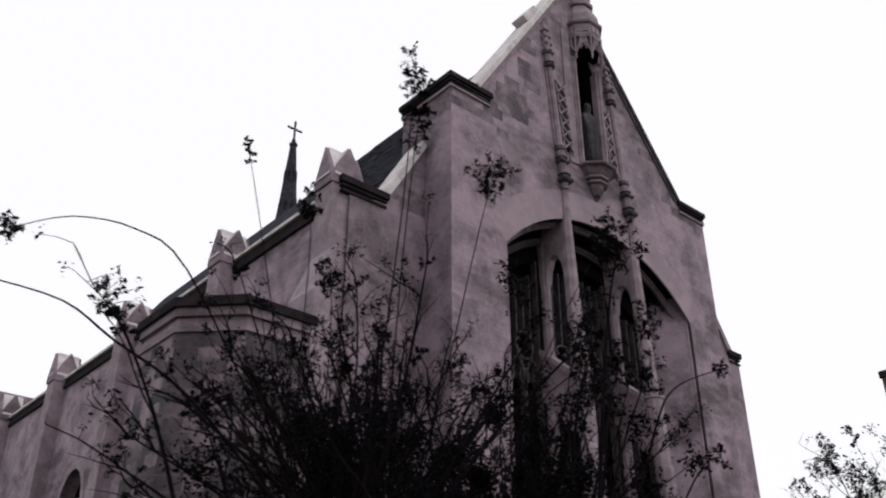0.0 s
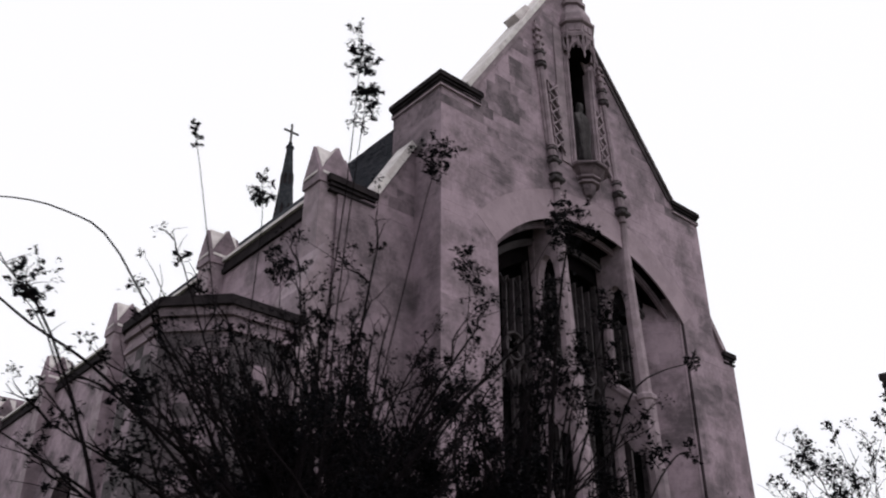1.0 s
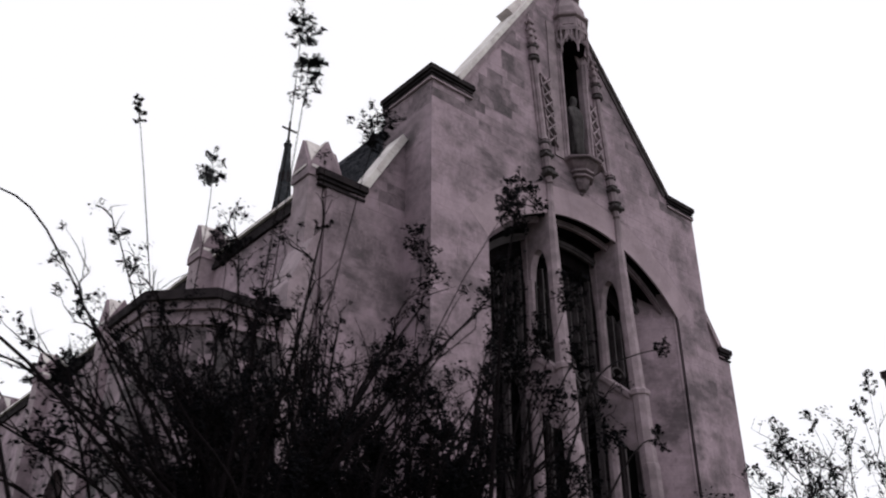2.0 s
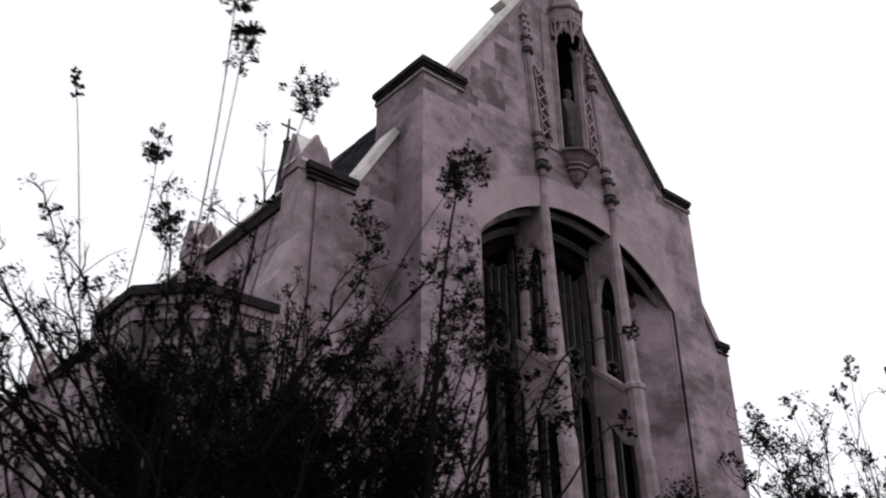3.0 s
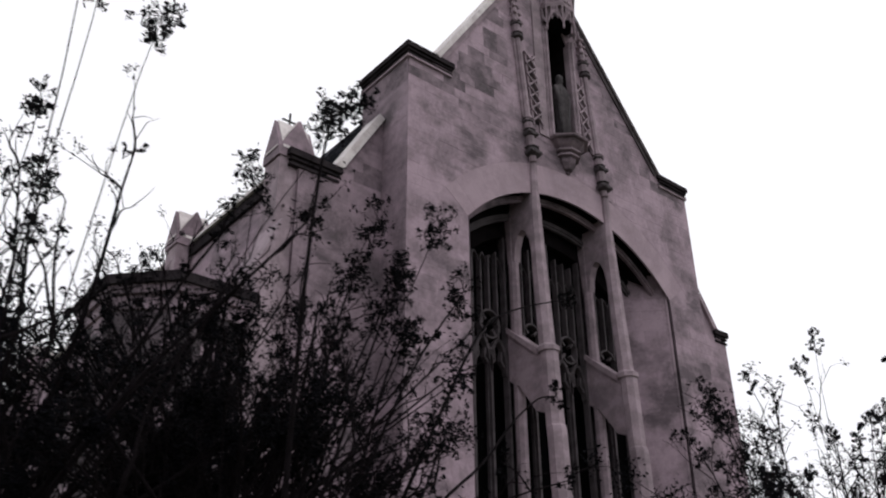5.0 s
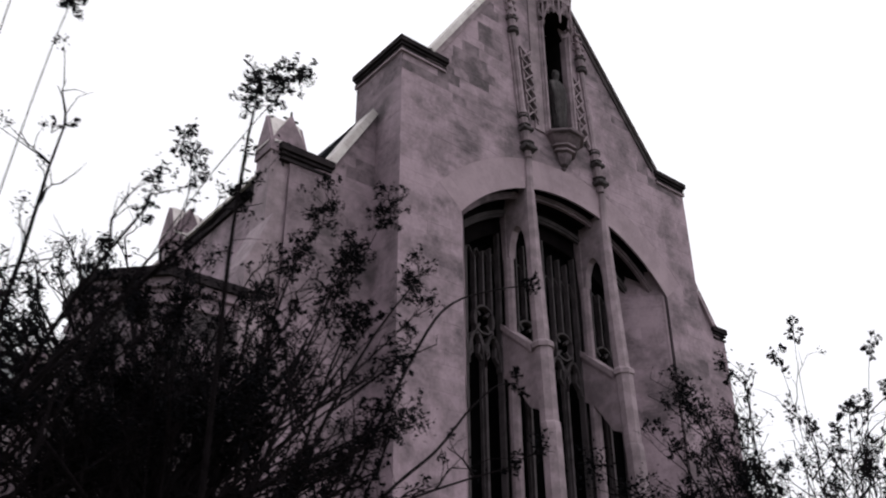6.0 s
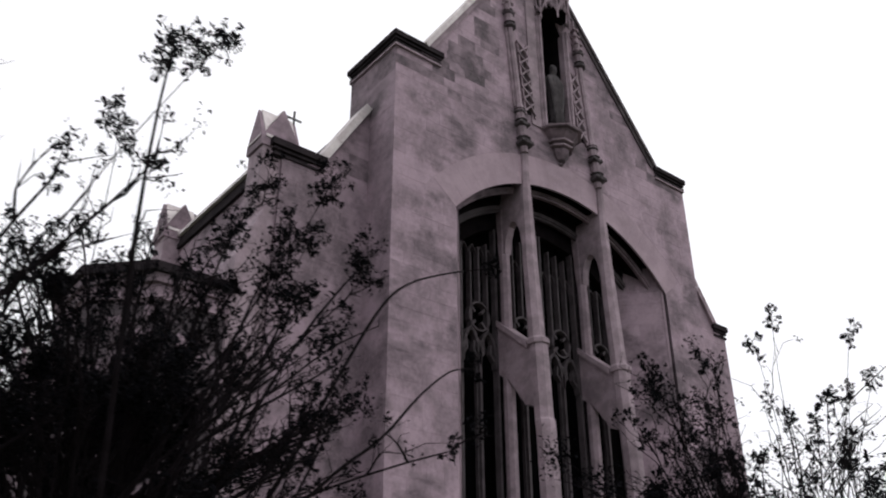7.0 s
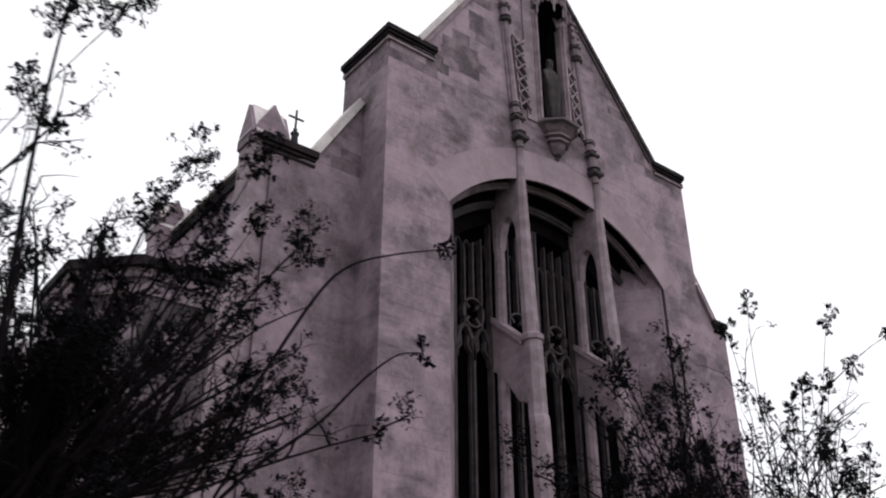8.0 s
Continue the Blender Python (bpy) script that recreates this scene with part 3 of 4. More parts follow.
for s in (-1, 1):
    bm = bmesh.new()
    yp = NC + s * 0.62
    box(bm, XF - 0.3, XF + 0.1, yp - 0.11, yp + 0.11, 18.05, 22.55)
    box(bm, XF + 0.09, XF + 0.17, yp - 0.055, yp + 0.055, 18.05, 22.55)
    bmesh.ops.bevel(bm, geom=list(bm.edges), offset=0.03, segments=1, affect="EDGES")
    npart("niche_post", bm)
    if s < 0:
        bm = bmesh.new()
        box(bm, XF - 0.02, XF + 0.05, NC - 1.14, NC - 0.74, 18.0, 23.6)
        npart("flat_strip", bm)
    # openwork of crossing bars; a thin dark sheet behind paints the holes' shade
    y0, y1 = (18.42, 18.86) if s < 0 else (20.76, 21.13)
    bm = bmesh.new()
    box(bm, XF + 0.014, XF + 0.02, y0, y1, 18.3, 20.85)
    npart("openwork_hollow", lean(bm), BLACKENED)
    n = 6
    for i in range(n):
        za, zb = 18.3 + 2.6 * i / n, 18.3 + 2.6 * (i + 1) / n
        for p, q in (((y0, za), (y1, zb)), ((y1, za), (y0, zb))):
            bm = bmesh.new()
            bar(bm, [p, ((p[0] + q[0]) / 2 + 0.02, (p[1] + q[1]) / 2 + 0.035), q], 0.05, XF + 0.02, XF + 0.13)
            npart("openwork_bar", lean(bm))
    for ye in (y0 + 0.025, y1 - 0.02):
        bm = bmesh.new()
        bar(bm, [(ye, 18.2), (ye, 20.95)], 0.05, XF + 0.02, XF + 0.1)
        npart("openwork_edge", lean(bm))
    # flanking shaft with knops and a crocketed finial
    ys = 18.18 if s < 0 else 21.32
    xs = XF + 0.09
    bm = bmesh.new()
    lathe(bm, xs, ys, [(16.7, 0.115), (17.0, 0.12), (17.3, 0.15), (17.95, 0.145), (18.25, 0.15), (18.4, 0.11), (21.3, 0.1), (21.5, 0.16), (22.05, 0.14), (22.5, 0.1), (23.15, 0.03), (23.25, 0.05)], 8, math.pi / 8)
    shaft = npart("flanking_shaft", lean(bm))
    for k in (-1, 1):
        bm = bmesh.new()
        box(bm, XF + 0.0, XF + 0.06, ys + k * 0.13 - 0.035, ys + k * 0.13 + 0.035, 18.3, 21.3)
        part("side_roll", lean(bm), TRIM, shaft)
    # Knops and low crockets are coloured dark to carry their undersides' shade.
    for z0, z1, r in ((16.9, 17.24, 0.26), (17.58, 17.86, 0.22), (18.05, 18.24, 0.19), (21.28, 21.52, 0.21), (21.78, 22.0, 0.2)):
        bm = bmesh.new()
        ring(bm, xs, ys, z0, z1, r)
        part("knop", lean(bm), STAINED_SHADED, shaft, "carved knop darkened for shade")
    for z, r in ((16.98, 0.24), (17.66, 0.2), (21.9, 0.17), (22.25, 0.14), (22.55, 0.12), (22.85, 0.09)):
        for k in range(4):
            a = k * math.pi / 2 + math.pi / 4
            bm = bmesh.new()
            bmesh.ops.create_icosphere(bm, subdivisions=1, radius=0.075)
            for v in bm.verts:
                v.co = Vector((v.co.x * 1.1, v.co.y * 1.1, v.co.z * (1.4 if v.co.z > 0 else 0.8)))
            bmesh.ops.translate(bm, verts=bm.verts, vec=(xs + r * math.cos(a), ys + r * math.sin(a), z))
            part("crocket", lean(bm), STAINED_SHADED if z < 18 else TRIM, shaft)
# canopy
# Near-black disc that stands for the shade beneath the canopy.
bm = bmesh.new()
lathe(bm, XF - 0.02, NC, [(22.84, 0.05), (22.86, 0.6), (22.94, 0.6)], 8, math.pi / 8)
npart("canopy_hollow", bm, SOFFIT, "shade-dark underside of the canopy")
bm = bmesh.new()
lathe(bm, XF - 0.02, NC, [(22.95, 0.5), (23.28, 0.62), (23.3, 0.74), (23.42, 0.76), (23.46, 0.7), (23.9, 0.7), (23.94, 0.8), (24.02, 0.82), (24.06, 0.72), (24.12, 0.7), (24.42, 0.68), (24.8, 0.52), (24.98, 0.44), (25.0, 0.55), (25.12, 0.56),
                          (25.16, 0.46), (25.6, 0.44), (25.64, 0.52), (25.74, 0.52), (26.2, 0.3), (27.1, 0.06)], 8, math.pi / 8)
canopy = npart("canopy", bm, TRIM, "octagonal carved canopy with pendant arches")
for k in range(8):
    a0, a1 = (math.pi / 8 + (k + j) * math.pi / 4 for j in (0, 1))
    p0, p1 = (Vector((XF - 0.02 + 0.71 * math.cos(a), NC + 0.71 * math.sin(a), 0)) for a in (a0, a1))
    if min(p0.x, p1.x) < XF - 0.4:
        continue
    for t, foot in ((0, 22.3), (0.33, 22.75), (0.5, 22.95), (0.67, 22.75)):
        p = p0.lerp(p1, t)
        bm = bmesh.new()
        lathe(bm, p.x, p.y, [(foot, 0.012), (foot + 0.12, 0.05), (foot + 0.2, 0.04), (23.3, 0.04)], 4)
        part("pendant", bm, TRIM, canopy)
    for ta, tb, za, zb in ((0.0, 0.33, 22.6, 23.05), (0.33, 0.5, 22.95, 23.15), (0.5, 0.67, 23.15, 22.95), (0.67, 1.0, 23.05, 22.6)):
        bm = bmesh.new()
        pa, pb = p0.lerp(p1, ta), p0.lerp(p1, tb)
        tube(bm, [Vector((pa.x, pa.y, za)), Vector((pb.x, pb.y, zb))], [0.045, 0.045], 4)
        part("pendant_arch", bm, TRIM, canopy)
    for zc, hh in ((23.68, 0.13),):
        for t in (0.3, 0.7):
            c = p0.lerp(p1, t) - Vector((XF - 0.02, NC, 0))
            d = (p1 - p0).normalized()
            nn = Vector((d.y, -d.x, 0))
            bm = bmesh.new()
            base = p0.lerp(p1, t) - nn * 0.07
            q = [(base + d * u + Vector((0, 0, zc + v))) for u, v in ((-0.08, -hh), (0.08, -hh), (0.08, hh), (-0.08, hh))]
            a = [bm.verts.new(v) for v in q]
            b = [bm.verts.new(v + nn * 0.09) for v in q]
            bm.faces.new(a)
            bm.faces.new(b[::-1])
            for i in range(4):
                bm.faces.new((a[i], a[(i + 1) % 4], b[(i + 1) % 4], b[i]))
            part("carved_panel", bm, TRIM, canopy)

# pale plinth on the corbel
bm = bmesh.new()
lathe(bm, XF - 0.03, NC, [(18.06, 0.33), (18.2, 0.33), (18.24, 0.27), (18.3, 0.26)], 8, math.pi / 8)
npart("plinth", bm, COPE, "pale plinth of the statue")
# statue: a plain robed shape on its plinth
bm = bmesh.new()
rings = []
SX = XF - 0.05
for z, rx, ry, ox in ((18.26, 0.27, 0.31, 0), (18.5, 0.24, 0.29, 0.02), (18.9, 0.23, 0.27, 0.03), (19.5, 0.23, 0.3, 0.05), (19.95, 0.23, 0.35, 0.03), (20.18, 0.16, 0.3, 0), (20.27, 0.09, 0.11, 0), (20.4, 0.125, 0.12, 0.04), (20.56, 0.13, 0.12, 0.03), (20.68, 0.05, 0.05, 0)):
    z = 18.06 + (z - 18.06) * 1.08
    rings.append([bm.verts.new((SX + ox + rx * math.cos(k * math.pi / 14) * (1 + 0.26 * math.cos(3.1 * k + 1.9 * z)), NC + 0.86 * ry * math.sin(k * math.pi / 14) * (1 + 0.22 * math.sin(2.3 * k + 2.5 * z)), z)) for k in range(28)])
for a, b in zip(rings, rings[1:]):
    for k in range(28):
        bm.faces.new((a[k], a[(k + 1) % 28], b[(k + 1) % 28], b[k]))
bm.faces.new(rings[0][::-1])
bm.faces.new(rings[-1])
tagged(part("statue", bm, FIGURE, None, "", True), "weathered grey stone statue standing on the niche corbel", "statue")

# ---- distant spire with cross ----
SP = Vector((-53.6, 30.66, 0))
spire = thing("spire", SP, "slender dark leaded spire with a metal cross", "spire")
bm = bmesh.new()
box(bm, -2.2, 2.2, -2.2, 2.2, 0, 26)
part("tower", bm, JOINT, spire)
bm = bmesh.new()
lathe(bm, 0, 0, [(26, 2.4), (27, 1.9), (38.6, 0.72), (44.3, 0.26), (44.35, 0.34), (44.55, 0.34), (44.6, 0.2), (44.9, 0.12)], 8, math.pi / 8)
sp = part("steeple", bm, LEAD, spire, "dark leaded octagonal steeple")
for z, r in ((41.2, 0.52), (38.2, 0.76)):
    for k in range(8):
        a = k * math.pi / 4
        bm = bmesh.new()
        prism(bm, [(-0.13, -0.5), (0.13, -0.5), (0.13, 0.3), (0, 0.7), (-0.13, 0.3)], lambda u, v, d: (r * 0.92 * math.cos(a) + d * math.cos(a) - u * math.sin(a), r * 0.92 * math.sin(a) + d * math.sin(a) + u * math.cos(a), z + v), -0.05, 0.04)
        part("lucarne", bm, BLACKENED, sp)
bm = bmesh.new()
box(bm, -0.07, 0.07, -0.07, 0.07, 44.7, 46.75)
box(bm, -0.06, 0.06, -0.62, 0.62, 45.95, 46.09)
lathe(bm, 0, 0, [(44.75, 0.02), (44.9, 0.2), (45.05, 0.02)], 8)
for y, z in ((-0.62, 46.02), (0.62, 46.02), (0, 46.75)):
    lathe(bm, 0, y, [(z - 0.11, 0.03), (z, 0.12), (z + 0.11, 0.03)], 6)
part("cross", bm, IRON, spire, "thin dark metal cross")

# ---- far building beyond the right edge of the church ----
far = thing("far_building", (-44.0, 135.0, 0), "dark flat-roofed building far behind the church", "building")
bm = bmesh.new()
box(bm, -9.0, 14.0, -3.0, 14.0, 0, 49.2)
part("wall", bm, FARWALL, far)
bm = bmesh.new()
box(bm, -9.25, 14.25, -3.25, 14.25, 49.2, 50.2)
part("roof_edge", bm, BLACKENED, far)
for k in range(10):
    for i in range(5):
        bm = bmesh.new()
        box(bm, -7.6 + i * 4.4, -5.2 + i * 4.4, -3.05, -2.95, 6 + k * 4.2, 8.4 + k * 4.2)
        part("window", bm, GLASS, far)

# ---- shrubs ----
def clump(bm, at, size, n, rng, leaf=0.012):
    """A loose tuft of small folded leaves and seed heads."""
    for _ in range(n):
        p = at + Vector((rng.gauss(0, size * 0.45), rng.gauss(0, size * 0.45), rng.gauss(0, size * 0.55)))
        a = Vector((rng.gauss(0, 1), rng.gauss(0, 1), rng.gauss(0, 0.8))).normalized()
        b = a.cross(Vector((rng.gauss(0, 1), rng.gauss(0, 1), rng.gauss(0, 1)))).normalized()
        c = a.cross(b)
        s = leaf * rng.uniform(0.55, 1.4)
        w = s * rng.uniform(0.35, 0.6)
        v = [bm.verts.new(q) for q in (p - a * s, p + b * w + c * s * 0.25, p + a * s * 1.15, p - b * w + c * s * 0.25)]
        bm.faces.new((v[0], v[1], v[2]))
        bm.faces.new((v[0], v[2], v[3]))


def tuft(leaves, wood, at, size, n, rng):
    """A drooping plume: an axis with short spurs that carry small leaves and seed heads."""
    axis = Vector((rng.gauss(0, 0.35), rng.gauss(0, 0.4), rng.uniform(0.6, 1.0))).normalized()
    foot, top = at - axis * size * 1.1, at + axis * size * 0.9
    tube(wood, [foot, at, top], [0.003, 0.0022, 0.001], 4)
    k = max(5, n // 8)
    for i in range(k):
        t = (i + rng.random()) / k
        p = foot.lerp(top, t)
        reach = size * (0.3 + 0.66 * math.sin(math.pi * min(1.0, 0.15 + t * 0.85))) * rng.uniform(0.5, 1.1)
        d = (Vector((rng.gauss(0, 1), rng.gauss(0, 1), rng.gauss(0.15, 0.5))).normalized() + axis * 0.35) * reach
        tube(wood, [p, p + d * 0.55 + Vector((0, 0, 0.01)), p + d], [0.002, 0.0016, 0.001], 3)
        clump(leaves, p + d, size * 0.17, rng.randint(7, 14), rng, 0.0125)
        clump(leaves, p + d * 0.55, size * 0.15, rng.randint(3, 7), rng, 0.011)


def bend(a, b, lift, rng, n=9, wob=0.03):
    """A shoot from a to b that rises first and then leans over."""
    mid = a.lerp(b, 0.45) + Vector((0, 0, lift))
    pts = []
    ph = rng.uniform(0, 6)
    for i in range(n):
        t = i / (n - 1)
        p = a * (1 - t) ** 2 + mid * 2 * t * (1 - t) + b * t * t
        pts.append(p + Vector((math.sin(ph + 5 * t), math.cos(1.3 * ph + 4 * t), 0)) * wob * t * (1 - t) * 4)
    return pts


def shrub(name, base, tips, seed, label, twigs=9, core=60, core_at=(0, 0, 2.9), core_size=(0.6, 0.9, 0.45), thick=0.03, leafy=3.35, arcs=(), boughs=0, spread=1.2, head=1.0, stout=1.0, leaf_share=0.6):
    """Stems from one foot, each led to a tip with a tuft; twigs with tufts below the leafy height; a dense heart; bare arching shoots."""
    rng = random.Random(seed)
    foot = Vector((*base, 0))
    ob = thing(name, foot, label, "tree", "shrubs before the church")
    leaves = bmesh.new()
    twig_bm = bmesh.new()
    knots = []
    for *tip, plume in ((*t, 1.0) if len(t) == 3 else t for t in tips):
        b = Vector(tip) - foot
        a = Vector((rng.uniform(-0.16, 0.16), rng.uniform(-0.16, 0.16), 0))
        pts = bend(a, b, b.z * 0.3 * rng.uniform(0.6, 1.1), rng, 12, 0.06)
        r0 = thick * rng.uniform(0.7, 1.15) * (0.27 if tip[2] > 4.2 else 0.95)
        bm = bmesh.new()
        tube(bm, pts, [r0 * (1 - 0.88 * (i / 11) ** 0.7) + 0.0015 for i in range(12)], 6)
        part("stem", bm, BARK, ob, "", True)
        for at, k in ((1.0, 1.0), (0.62, 0.8)):
            tuft(leaves, twig_bm, pts[-1].lerp(pts[-2], 1 - at), 0.15 * k * head * plume * rng.uniform(0.8, 1.25), int(rng.randint(150, 250) * k * head * plume), rng)
        for _ in range(twigs):
            t = rng.uniform(0.42, 0.93)
            k = t * 11
            i = int(k)
            p = pts[i].lerp(pts[min(i + 1, 11)], k - i)
            if p.z > leafy:
                continue
            out = Vector((p.x, p.y, 0)).normalized()
            d = (out * rng.uniform(0.0, 0.8) + Vector((rng.gauss(0, 0.35), rng.gauss(0, 0.5), rng.uniform(0.3, 1.0)))).normalized()
            ln = rng.uniform(0.3, 0.85) * (1.25 - 0.6 * t)
            knots.append((bend(p, p + d * ln, 0.05, rng, 6, 0.03), 0.011 * (1.25 - t)))
    for q, r in knots:
        tube(twig_bm, q, [r * (1 - 0.14 * i) + 0.001 for i in range(6)], 4)
        if rng.random() < 0.3:
            tuft(leaves, twig_bm, q[-1], 0.075 * rng.uniform(0.6, 1.4), rng.randint(40, 90), rng)
        for j in (2, 3, 4, 5):
            side = Vector((rng.gauss(0, 1), rng.gauss(0, 1), rng.uniform(0, 1))).normalized() * rng.uniform(0.05, 0.16)
            tube(twig_bm, [q[j], q[j] + side * 0.5 + Vector((0, 0, 0.008)), q[j] + side], [0.0028, 0.002, 0.001], 3)
            if rng.random() < 0.5:
                clump(leaves, q[j] + side, 0.035, rng.randint(5, 16), rng)
    for _ in range(core):
        c = Vector(core_at) + Vector((rng.gauss(0, core_size[0]), rng.gauss(0, core_size[1]), rng.gauss(0, core_size[2])))
        a = Vector((core_at[0] * 0.7 + rng.gauss(0, 0.1), core_at[1] * 0.8 + rng.gauss(0, 0.12), core_at[2] - rng.uniform(0.5, 0.9)))
        tube(twig_bm, bend(a, c, 0.12, rng, 6, 0.04), [0.013, 0.011, 0.009, 0.007, 0.005, 0.002], 5)
        clump(leaves, c, 0.1 * rng.uniform(0.5, 1.5), rng.randint(120, 300), rng, 0.017)
    heart = Vector((core_at[0] * 0.8, core_at[1], core_at[2] - 0.75))
    for k in range(4 if boughs else 0):
        a = Vector((rng.uniform(-0.14, 0.14), rng.uniform(-0.14, 0.14), 0))
        b = heart + Vector((rng.gauss(0, 0.08), rng.gauss(0, 0.1), rng.uniform(0.0, 0.2)))
        pts = bend(a, b, 0.1, rng, 10, 0.06)
        r = rng.uniform(0.026, 0.04) * stout
        bm = bmesh.new()
        tube(bm, pts, [r * (1 - 0.05 * i) for i in range(10)], 7)
        part("trunk", bm, BARK, ob, "", True)
    for k in range(boughs):
        lie = (-1 + 2 * (k + rng.random()) / boughs) * 1.25
        a = heart + Vector((rng.gauss(0, 0.1), rng.gauss(0, 0.1), rng.uniform(-0.15, 0.15)))
        ln = spread * rng.uniform(0.75, 1.25) * (1 - 0.18 * abs(lie))
        b = a + Vector((rng.gauss(0, 0.28), math.sin(lie), math.cos(lie))) * ln
        pts = bend(a, b, 0.16 * rng.uniform(-0.3, 1.2), rng, 10, 0.05)
        r = rng.uniform(0.009, 0.02) * stout
        bm = bmesh.new()
        tube(bm, pts, [r * (1 - 0.085 * i) + 0.001 for i in range(10)], 5)
        part("bough", bm, BARK, ob, "", True)
        tuft(leaves, twig_bm, b, 0.085 * rng.uniform(0.6, 1.3), rng.randint(40, 90), rng)
        for j in range(3, 10):
            ahead = (pts[j] - pts[j - 1]).normalized()
            out = Vector((rng.gauss(0, 0.45), rng.choice((-1, 1)) * rng.uniform(0.25, 0.8), rng.uniform(-0.05, 0.5)))
            q = pts[j] + (ahead + out).normalized() * rng.uniform(0.18, 0.5) * (1.15 - 0.06 * j)
            limb = bend(pts[j], q, 0.04, rng, 6, 0.03)
            tube(twig_bm, limb, [0.0075, 0.0065, 0.0055, 0.004, 0.003, 0.0012], 4)
            for i in (2, 3, 4, 5):
                tip = limb[i] + (ahead * 0.6 + Vector((rng.gauss(0, 0.6), rng.gauss(0, 0.6), rng.uniform(-0.2, 0.7)))) * rng.uniform(0.05, 0.17)
                tube(twig_bm, [limb[i - 1], limb[i].lerp(tip, 0.5), tip], [0.0035, 0.0025, 0.001], 3)
                if rng.random() < leaf_share * (0.35 + 0.09 * j):
                    clump(leaves, tip, 0.05 * rng.uniform(0.5, 1.4), rng.randint(10, 42), rng)
    for line, r in arcs:
        pts = [Vector(p) - foot for p in line]
        fine = []
        for i in range(len(pts) - 1):
            p0, p1, p2, p3 = (pts[max(0, min(len(pts) - 1, i + k))] for k in (-1, 0, 1, 2))
            for t in (0, 0.25, 0.5, 0.75):
                fine.append(0.5 * (2 * p1 + (p2 - p0) * t + (2 * p0 - 5 * p1 + 4 * p2 - p3) * t ** 2 + (3 * p1 - p0 - 3 * p2 + p3) * t ** 3))
        fine.append(pts[-1])
        n = len(fine)
        bm = bmesh.new()
        tube(bm, fine, [r * (1 - 0.8 * i / n) + 0.001 for i in range(n)], 5)
        part("arching_shoot", bm, BARK, ob, "", True)
        tuft(leaves, twig_bm, pts[-1], 0.085, 130, rng)
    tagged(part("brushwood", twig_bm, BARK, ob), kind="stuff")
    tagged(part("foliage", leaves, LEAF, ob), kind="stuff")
    return ob


def fan(n, seed, y0, y1, x0, x1, z0, z1):
    rng = random.Random(seed)
    return [(rng.uniform(x0, x1), y0 + (y1 - y0) * (i + rng.random()) / n, rng.uniform(z0, z1)) for i in range(n)]


TALL = [(-2.91, 2.67, 5.16), (-3.04, 2.81, 4.98), (-4.18, 2.28, 5.13, 0.45), (-4.41, 2.93, 5.04), (-2.66, 4.1, 4.52), (-4.2, 3.0, 4.4), (-3.5, 1.35, 3.45), (-2.59, 2.99, 4.41)]
NEAR = [(-3.32, 3.87, 4.32), (-3.13, 5.02, 4.31), (-3.47, 4.79, 4.41), (-4.29, 5.58, 4.66), (-3.64, 4.99, 3.94), (-2.4, 3.78, 4.15), (-3.35, 4.75, 2.75)]
RIGHT = [(-3.31, 9.7, 4.87), (-2.75, 9.9, 4.58), (-3.45, 9.9, 4.02), (-4.5, 9.74, 4.37)]
ARCS_A = [([(-3.7, 2.4, 3.0), (-3.8, 1.84, 3.88), (-3.8, 1.52, 4.02), (-3.8, 1.19, 3.97), (-3.8, 0.92, 3.8)], 0.006),
          ([(-3.5, 2.4, 2.6), (-3.5, 1.81, 3.08), (-3.5, 1.41, 3.26), (-3.5, 1.15, 3.38), (-3.5, 0.8, 3.39)], 0.009)]
ARCS_B = [([(-3.55, 4.4, 1.6), (-3.58, 5.03, 2.62), (-3.58, 5.33, 3.21), (-3.58, 5.66, 3.84), (-3.58, 5.88, 4.1), (-3.58, 6.22, 4.29), (-3.58, 6.6, 4.45)], 0.014),
          ([(-3.55, 4.4, 1.7), (-3.58, 5.29, 2.69), (-3.58, 5.72, 3.07), (-3.58, 6.0, 3.39), (-3.58, 6.24, 3.6), (-3.58, 6.43, 3.66)], 0.012)]
shrub("flowering_shrub", (-3.55, 2.75), TALL + fan(4, 3, 1.9, 4.2, -4.6, -3.1, 3.1, 3.8), 11, "tall dark multi-stemmed shrub with dry seed heads before the church", 5, 40, (-0.35, 0.36, 2.92), (0.28, 0.3, 0.24), head=0.8, arcs=ARCS_A, boughs=30, spread=1.75, stout=1.1, leaf_share=0.45)
shrub("flowering_shrub", (-3.55, 4.05), NEAR + fan(5, 9, 4.3, 5.7, -4.3, -3.2, 3.5, 4.4) + fan(6, 21, 4.6, 6.0, -4.2, -3.3, 2.7, 3.5), 12, "dark shrub with long leaning shoots and sparse leaves", 4, 46, (-0.2, 0.12, 2.82), (0.28, 0.32, 0.28), head=0.85, stout=1.35, arcs=ARCS_B, boughs=22, spread=1.6, leaf_share=0.4)
shrub("flowering_shrub", (-3.3, 9.5), RIGHT + fan(17, 7, 8.2, 10.9, -4.0, -2.7, 3.3, 4.5), 13, "upright dark shrub with fine sparse twigs and small leaves", 11, 55, (0, -0.7, 2.85), (0.4, 0.7, 0.34), 0.02, leafy=4.0, head=0.6, boughs=10, spread=1.6, stout=0.7, leaf_share=0.5)
shrub("flowering_shrub", (-6.2, 4.85), fan(3, 15, 4.2, 5.8, -6.6, -5.8, 4.5, 5.0), 14, "dense dark shrub with a tangle of fanning boughs", 5, 52, (0, 0.15, 3.66), (0.28, 0.28, 0.4), leafy=4.8, boughs=44, spread=2.1, stout=1.7, leaf_share=0.36)

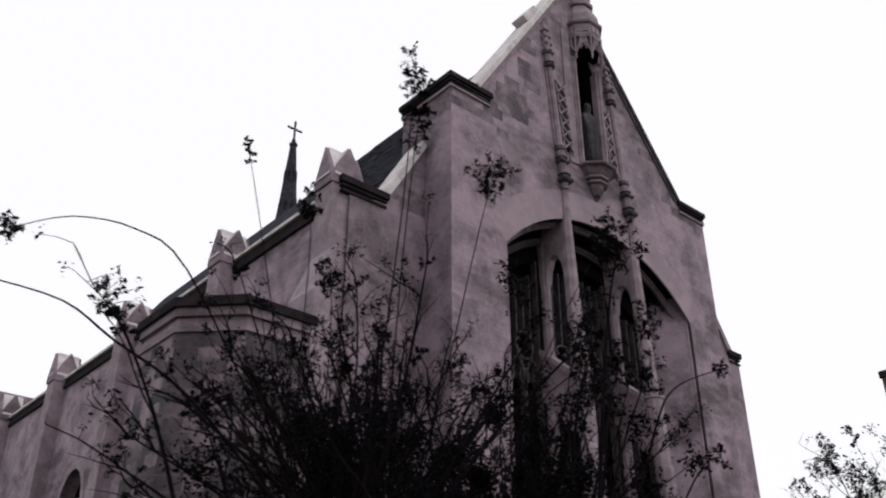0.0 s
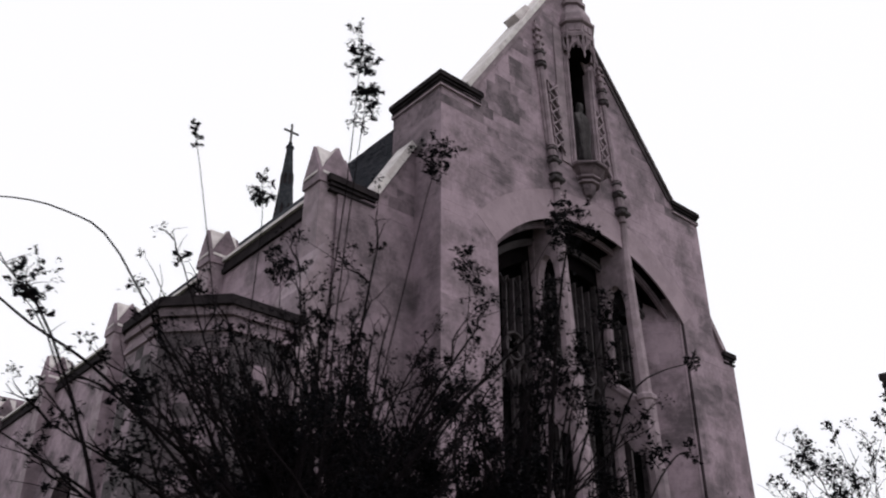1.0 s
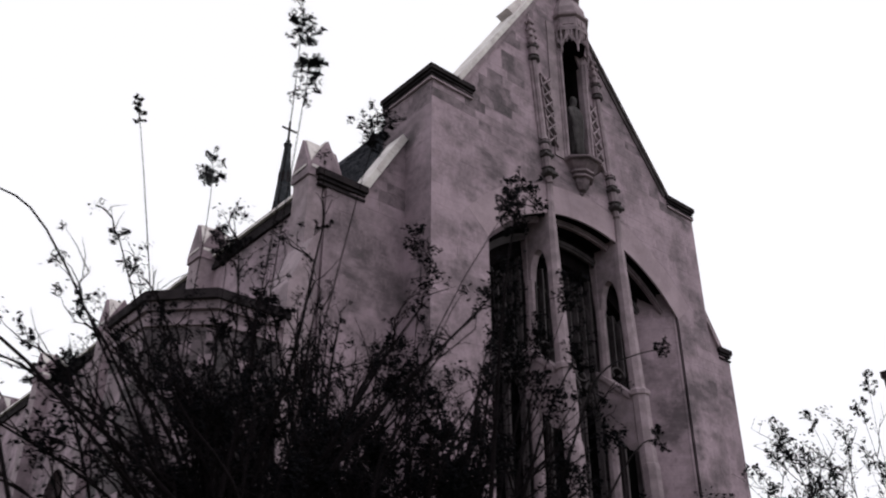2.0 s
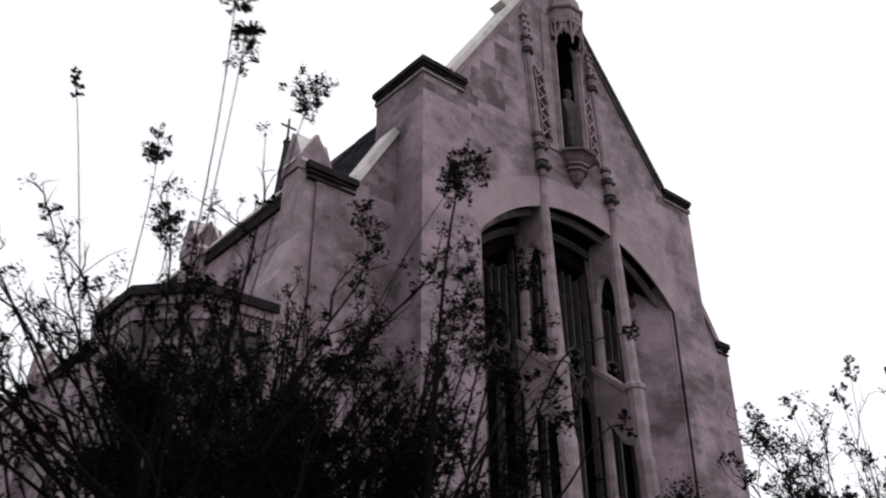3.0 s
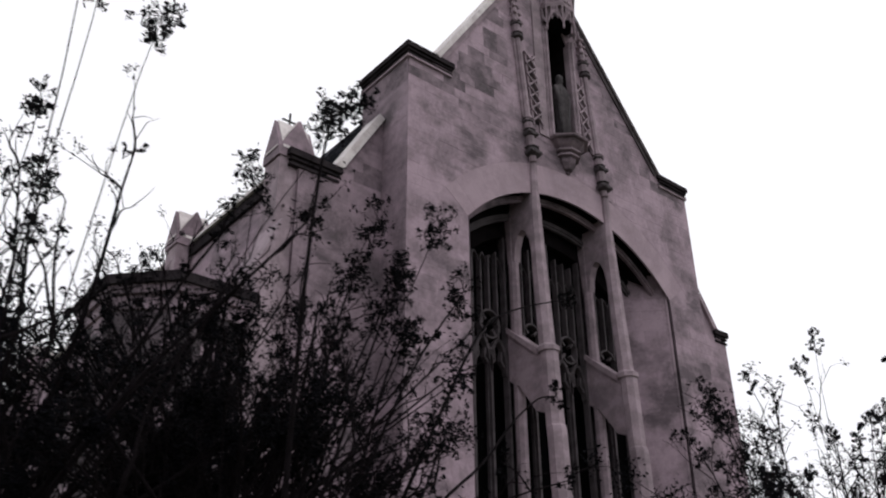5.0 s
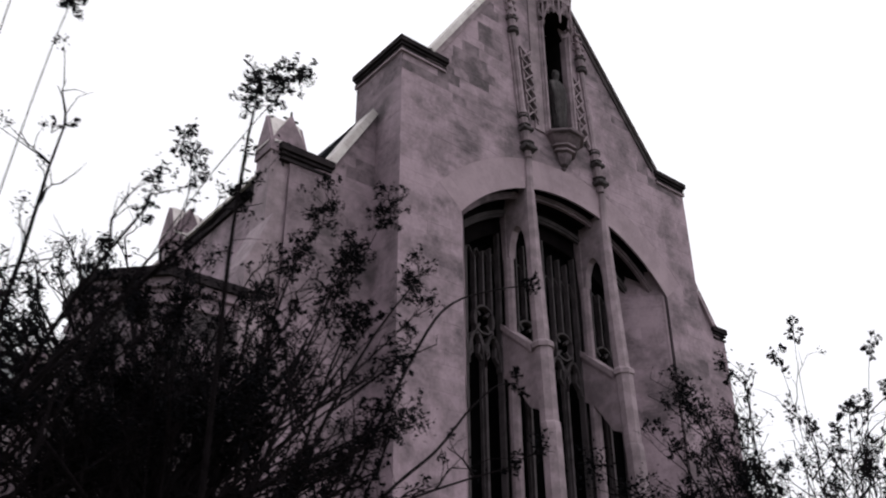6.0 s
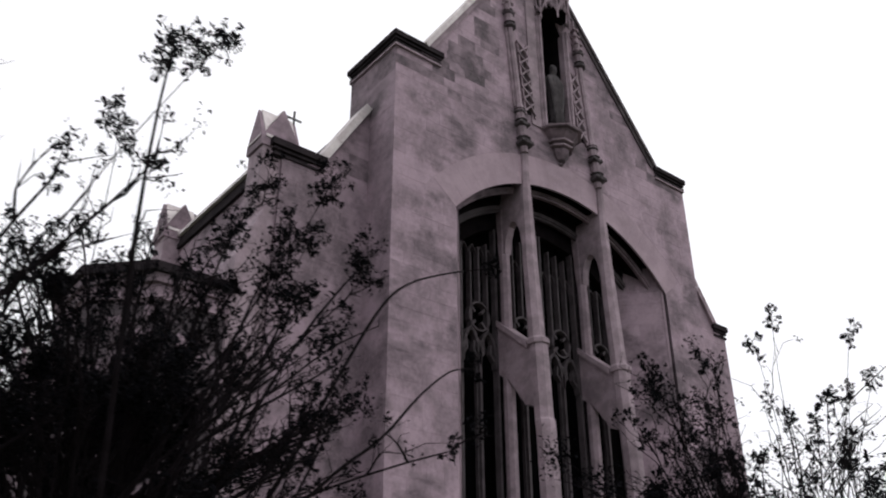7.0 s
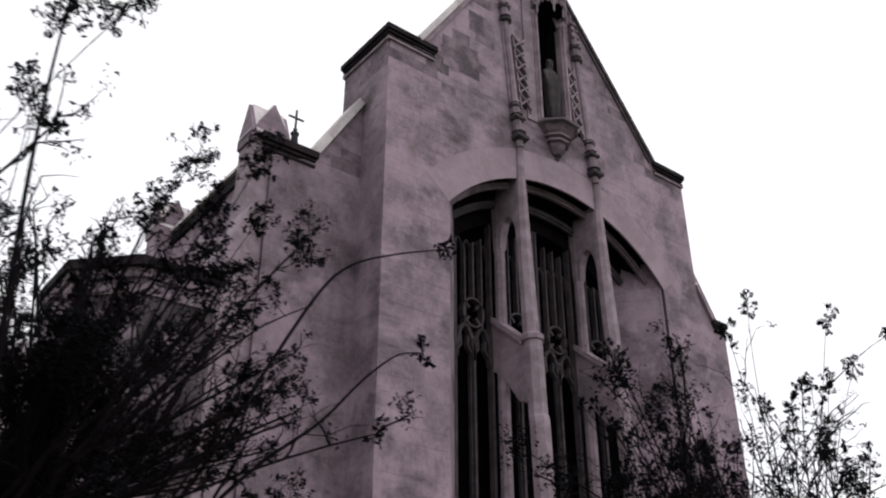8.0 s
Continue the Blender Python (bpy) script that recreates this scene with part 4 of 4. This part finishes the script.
# ---- stone facing, last ----
def front_place(u, z, d):
    return (XF + d, u, z)


VOUS = 1.0


def niche_edge(z):
    return 1.0 if 17.95 < z < 23.3 else 0.0


def spans_front(z):
    """Free stretches of the front at a height, left and right of its middle."""
    out = []
    for s in (-1, 1):
        edge = EDGE[s] if z < 18.4 else YG + s * max(0.03, (APEX - z) / (APEX - 18.83) * abs(FOOT[s] + s * 0.1 - YG))
        j = JL if s < 0 else JR
        if z < arc(RAD, j):
            inner = j
        elif z < CROWN:
            inner = WC + s * math.sqrt(max(0.0, RAD ** 2 - (z - ARC_Z) ** 2))
        else:
            inner = WC
        if SPRING < z < CROWN + VOUS:
            ring = WC + s * math.sqrt(max(0.0, (RAD + VOUS) ** 2 - (z - ARC_Z) ** 2))
            inner = min(inner, ring) if s < 0 else max(inner, ring)
        inner = min(inner, NC - niche_edge(z)) if s < 0 else max(inner, NC + niche_edge(z))
        out.append((edge, max(edge, inner)) if s < 0 else (min(inner, edge), edge))
    return out


def from_top(stones):
    """The highest stones first."""
    return sorted(stones, key=lambda s: -s[0][0][2])


soot = random.Random(31)


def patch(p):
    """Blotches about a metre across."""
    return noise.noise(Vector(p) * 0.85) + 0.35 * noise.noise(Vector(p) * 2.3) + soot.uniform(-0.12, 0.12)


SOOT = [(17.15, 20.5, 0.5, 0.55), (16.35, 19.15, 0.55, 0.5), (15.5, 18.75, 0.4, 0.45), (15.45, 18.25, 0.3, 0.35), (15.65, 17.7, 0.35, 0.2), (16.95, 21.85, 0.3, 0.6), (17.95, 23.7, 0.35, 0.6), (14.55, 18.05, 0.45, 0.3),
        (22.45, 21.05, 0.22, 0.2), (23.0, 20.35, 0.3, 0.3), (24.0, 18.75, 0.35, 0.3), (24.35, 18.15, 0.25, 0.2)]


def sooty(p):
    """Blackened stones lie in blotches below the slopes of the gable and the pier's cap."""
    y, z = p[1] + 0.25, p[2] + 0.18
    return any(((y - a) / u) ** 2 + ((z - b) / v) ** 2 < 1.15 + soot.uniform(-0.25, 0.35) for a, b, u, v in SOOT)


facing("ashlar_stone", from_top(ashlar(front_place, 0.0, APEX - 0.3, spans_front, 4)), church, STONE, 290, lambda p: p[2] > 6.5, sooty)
# voussoirs over the window
n = 23
a0 = math.acos((JR - WC) / RAD)
for i in range(n):
    ta, tb = (a0 + (math.pi - 2 * a0) * k / n for k in (i + 0.002, i + 1 - 0.002))
    mid = (ta + tb) / 2
    r1 = RAD + VOUS - 0.02
    bm = bmesh.new()
    prism(bm, [(WC + r * math.cos(t), ARC_Z + r * math.sin(t)) for r, t in ((RAD + 0.004, ta), (r1, ta), (r1, mid), (r1, tb), (RAD + 0.004, tb), (RAD + 0.004, mid))], along_x, XF - 0.02, XF + 0.005)
    part("voussoir", bm, VOUSSOIR, church)
# courses on the splayed jambs
for s in (-1, 1):
    j = JL if s < 0 else JR
    p, q = Vector((XF - 0.143, j - s * 0.12)), Vector((BACK, j - s * SPLAY))
    d = (q - p).normalized()
    nn = Vector((-d.y, d.x))
    if nn.y * -s < 0:
        nn = -nn
    facing("jamb_stone", ashlar(lambda u, z, w: (*(p + d * u + nn * w), z), SILL, 14.3, lambda z: [(0.0, (q - p).length)], 40 + s), church, STONE, 60 if s > 0 else 0)
ya = EDGE[-1]
# Whole side faces in the darker ashlar: grime and their shade together.
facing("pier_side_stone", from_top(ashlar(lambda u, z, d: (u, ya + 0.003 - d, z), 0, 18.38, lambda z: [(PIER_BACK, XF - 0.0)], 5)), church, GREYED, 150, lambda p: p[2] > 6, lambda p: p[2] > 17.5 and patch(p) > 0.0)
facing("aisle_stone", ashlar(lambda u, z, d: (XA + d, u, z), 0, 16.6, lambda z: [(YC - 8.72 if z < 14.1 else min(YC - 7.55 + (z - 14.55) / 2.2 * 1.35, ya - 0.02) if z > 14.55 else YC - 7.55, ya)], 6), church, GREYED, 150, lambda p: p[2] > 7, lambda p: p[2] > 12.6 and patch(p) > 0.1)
yb = EDGE[1]
facing("aisle_stone", ashlar(lambda u, z, d: (XA + d, u, z), 0, 14.1, lambda z: [(yb, YC + 8.72)], 16), church)


def side_spans(z):
    """Free stretches of the side wall between buttresses and windows."""
    out = []
    for i in range(4):
        a, b, c = PINS[i + 1] + 0.5, PINS[i] - 0.5, (PINS[i] + PINS[i + 1]) / 2
        out += [(a, c - 1.4), (c + 1.4, b)] if i and z < 10.65 else [(a, c), (c, b)]
    return out


facing("side_stone", ashlar(lambda u, z, d: (u, YS - d, z), 0, 14.08, side_spans, 7), church)
for k in range(5):
    p, q = Vector(BAY[k]), Vector(BAY[k + 1])
    d = (q - p).normalized()
    nn = Vector((-d.y, d.x))
    if nn.dot((p + q) / 2 - Vector((-18.1, 10.4))) < 0:
        nn = -nn
    facing("bay_stone", ashlar(lambda u, z, w: ((p + d * u + nn * w).x, (p + d * u + nn * w).y, z), 0, 9.54, lambda z: [(0.0, (q - p).length)], 20 + k, 0.3, lo=0.3, hi=0.62), church, GREYED, 90, lambda p: p[2] > 5, lambda p: soot.random() < (0.85 if k == 0 else 0.65 if k == 1 else 0.5), GRIMED)
NAMES = [a + b for a in ("ashlar_", "pier_side_", "aisle_", "side_", "bay_", "jamb_") for b in ("stone", "facing")] + ["voussoir"]
for ob in scene.objects:
    if ob.parent == church and ob.name.split(".")[0] in NAMES:
        own(ob)
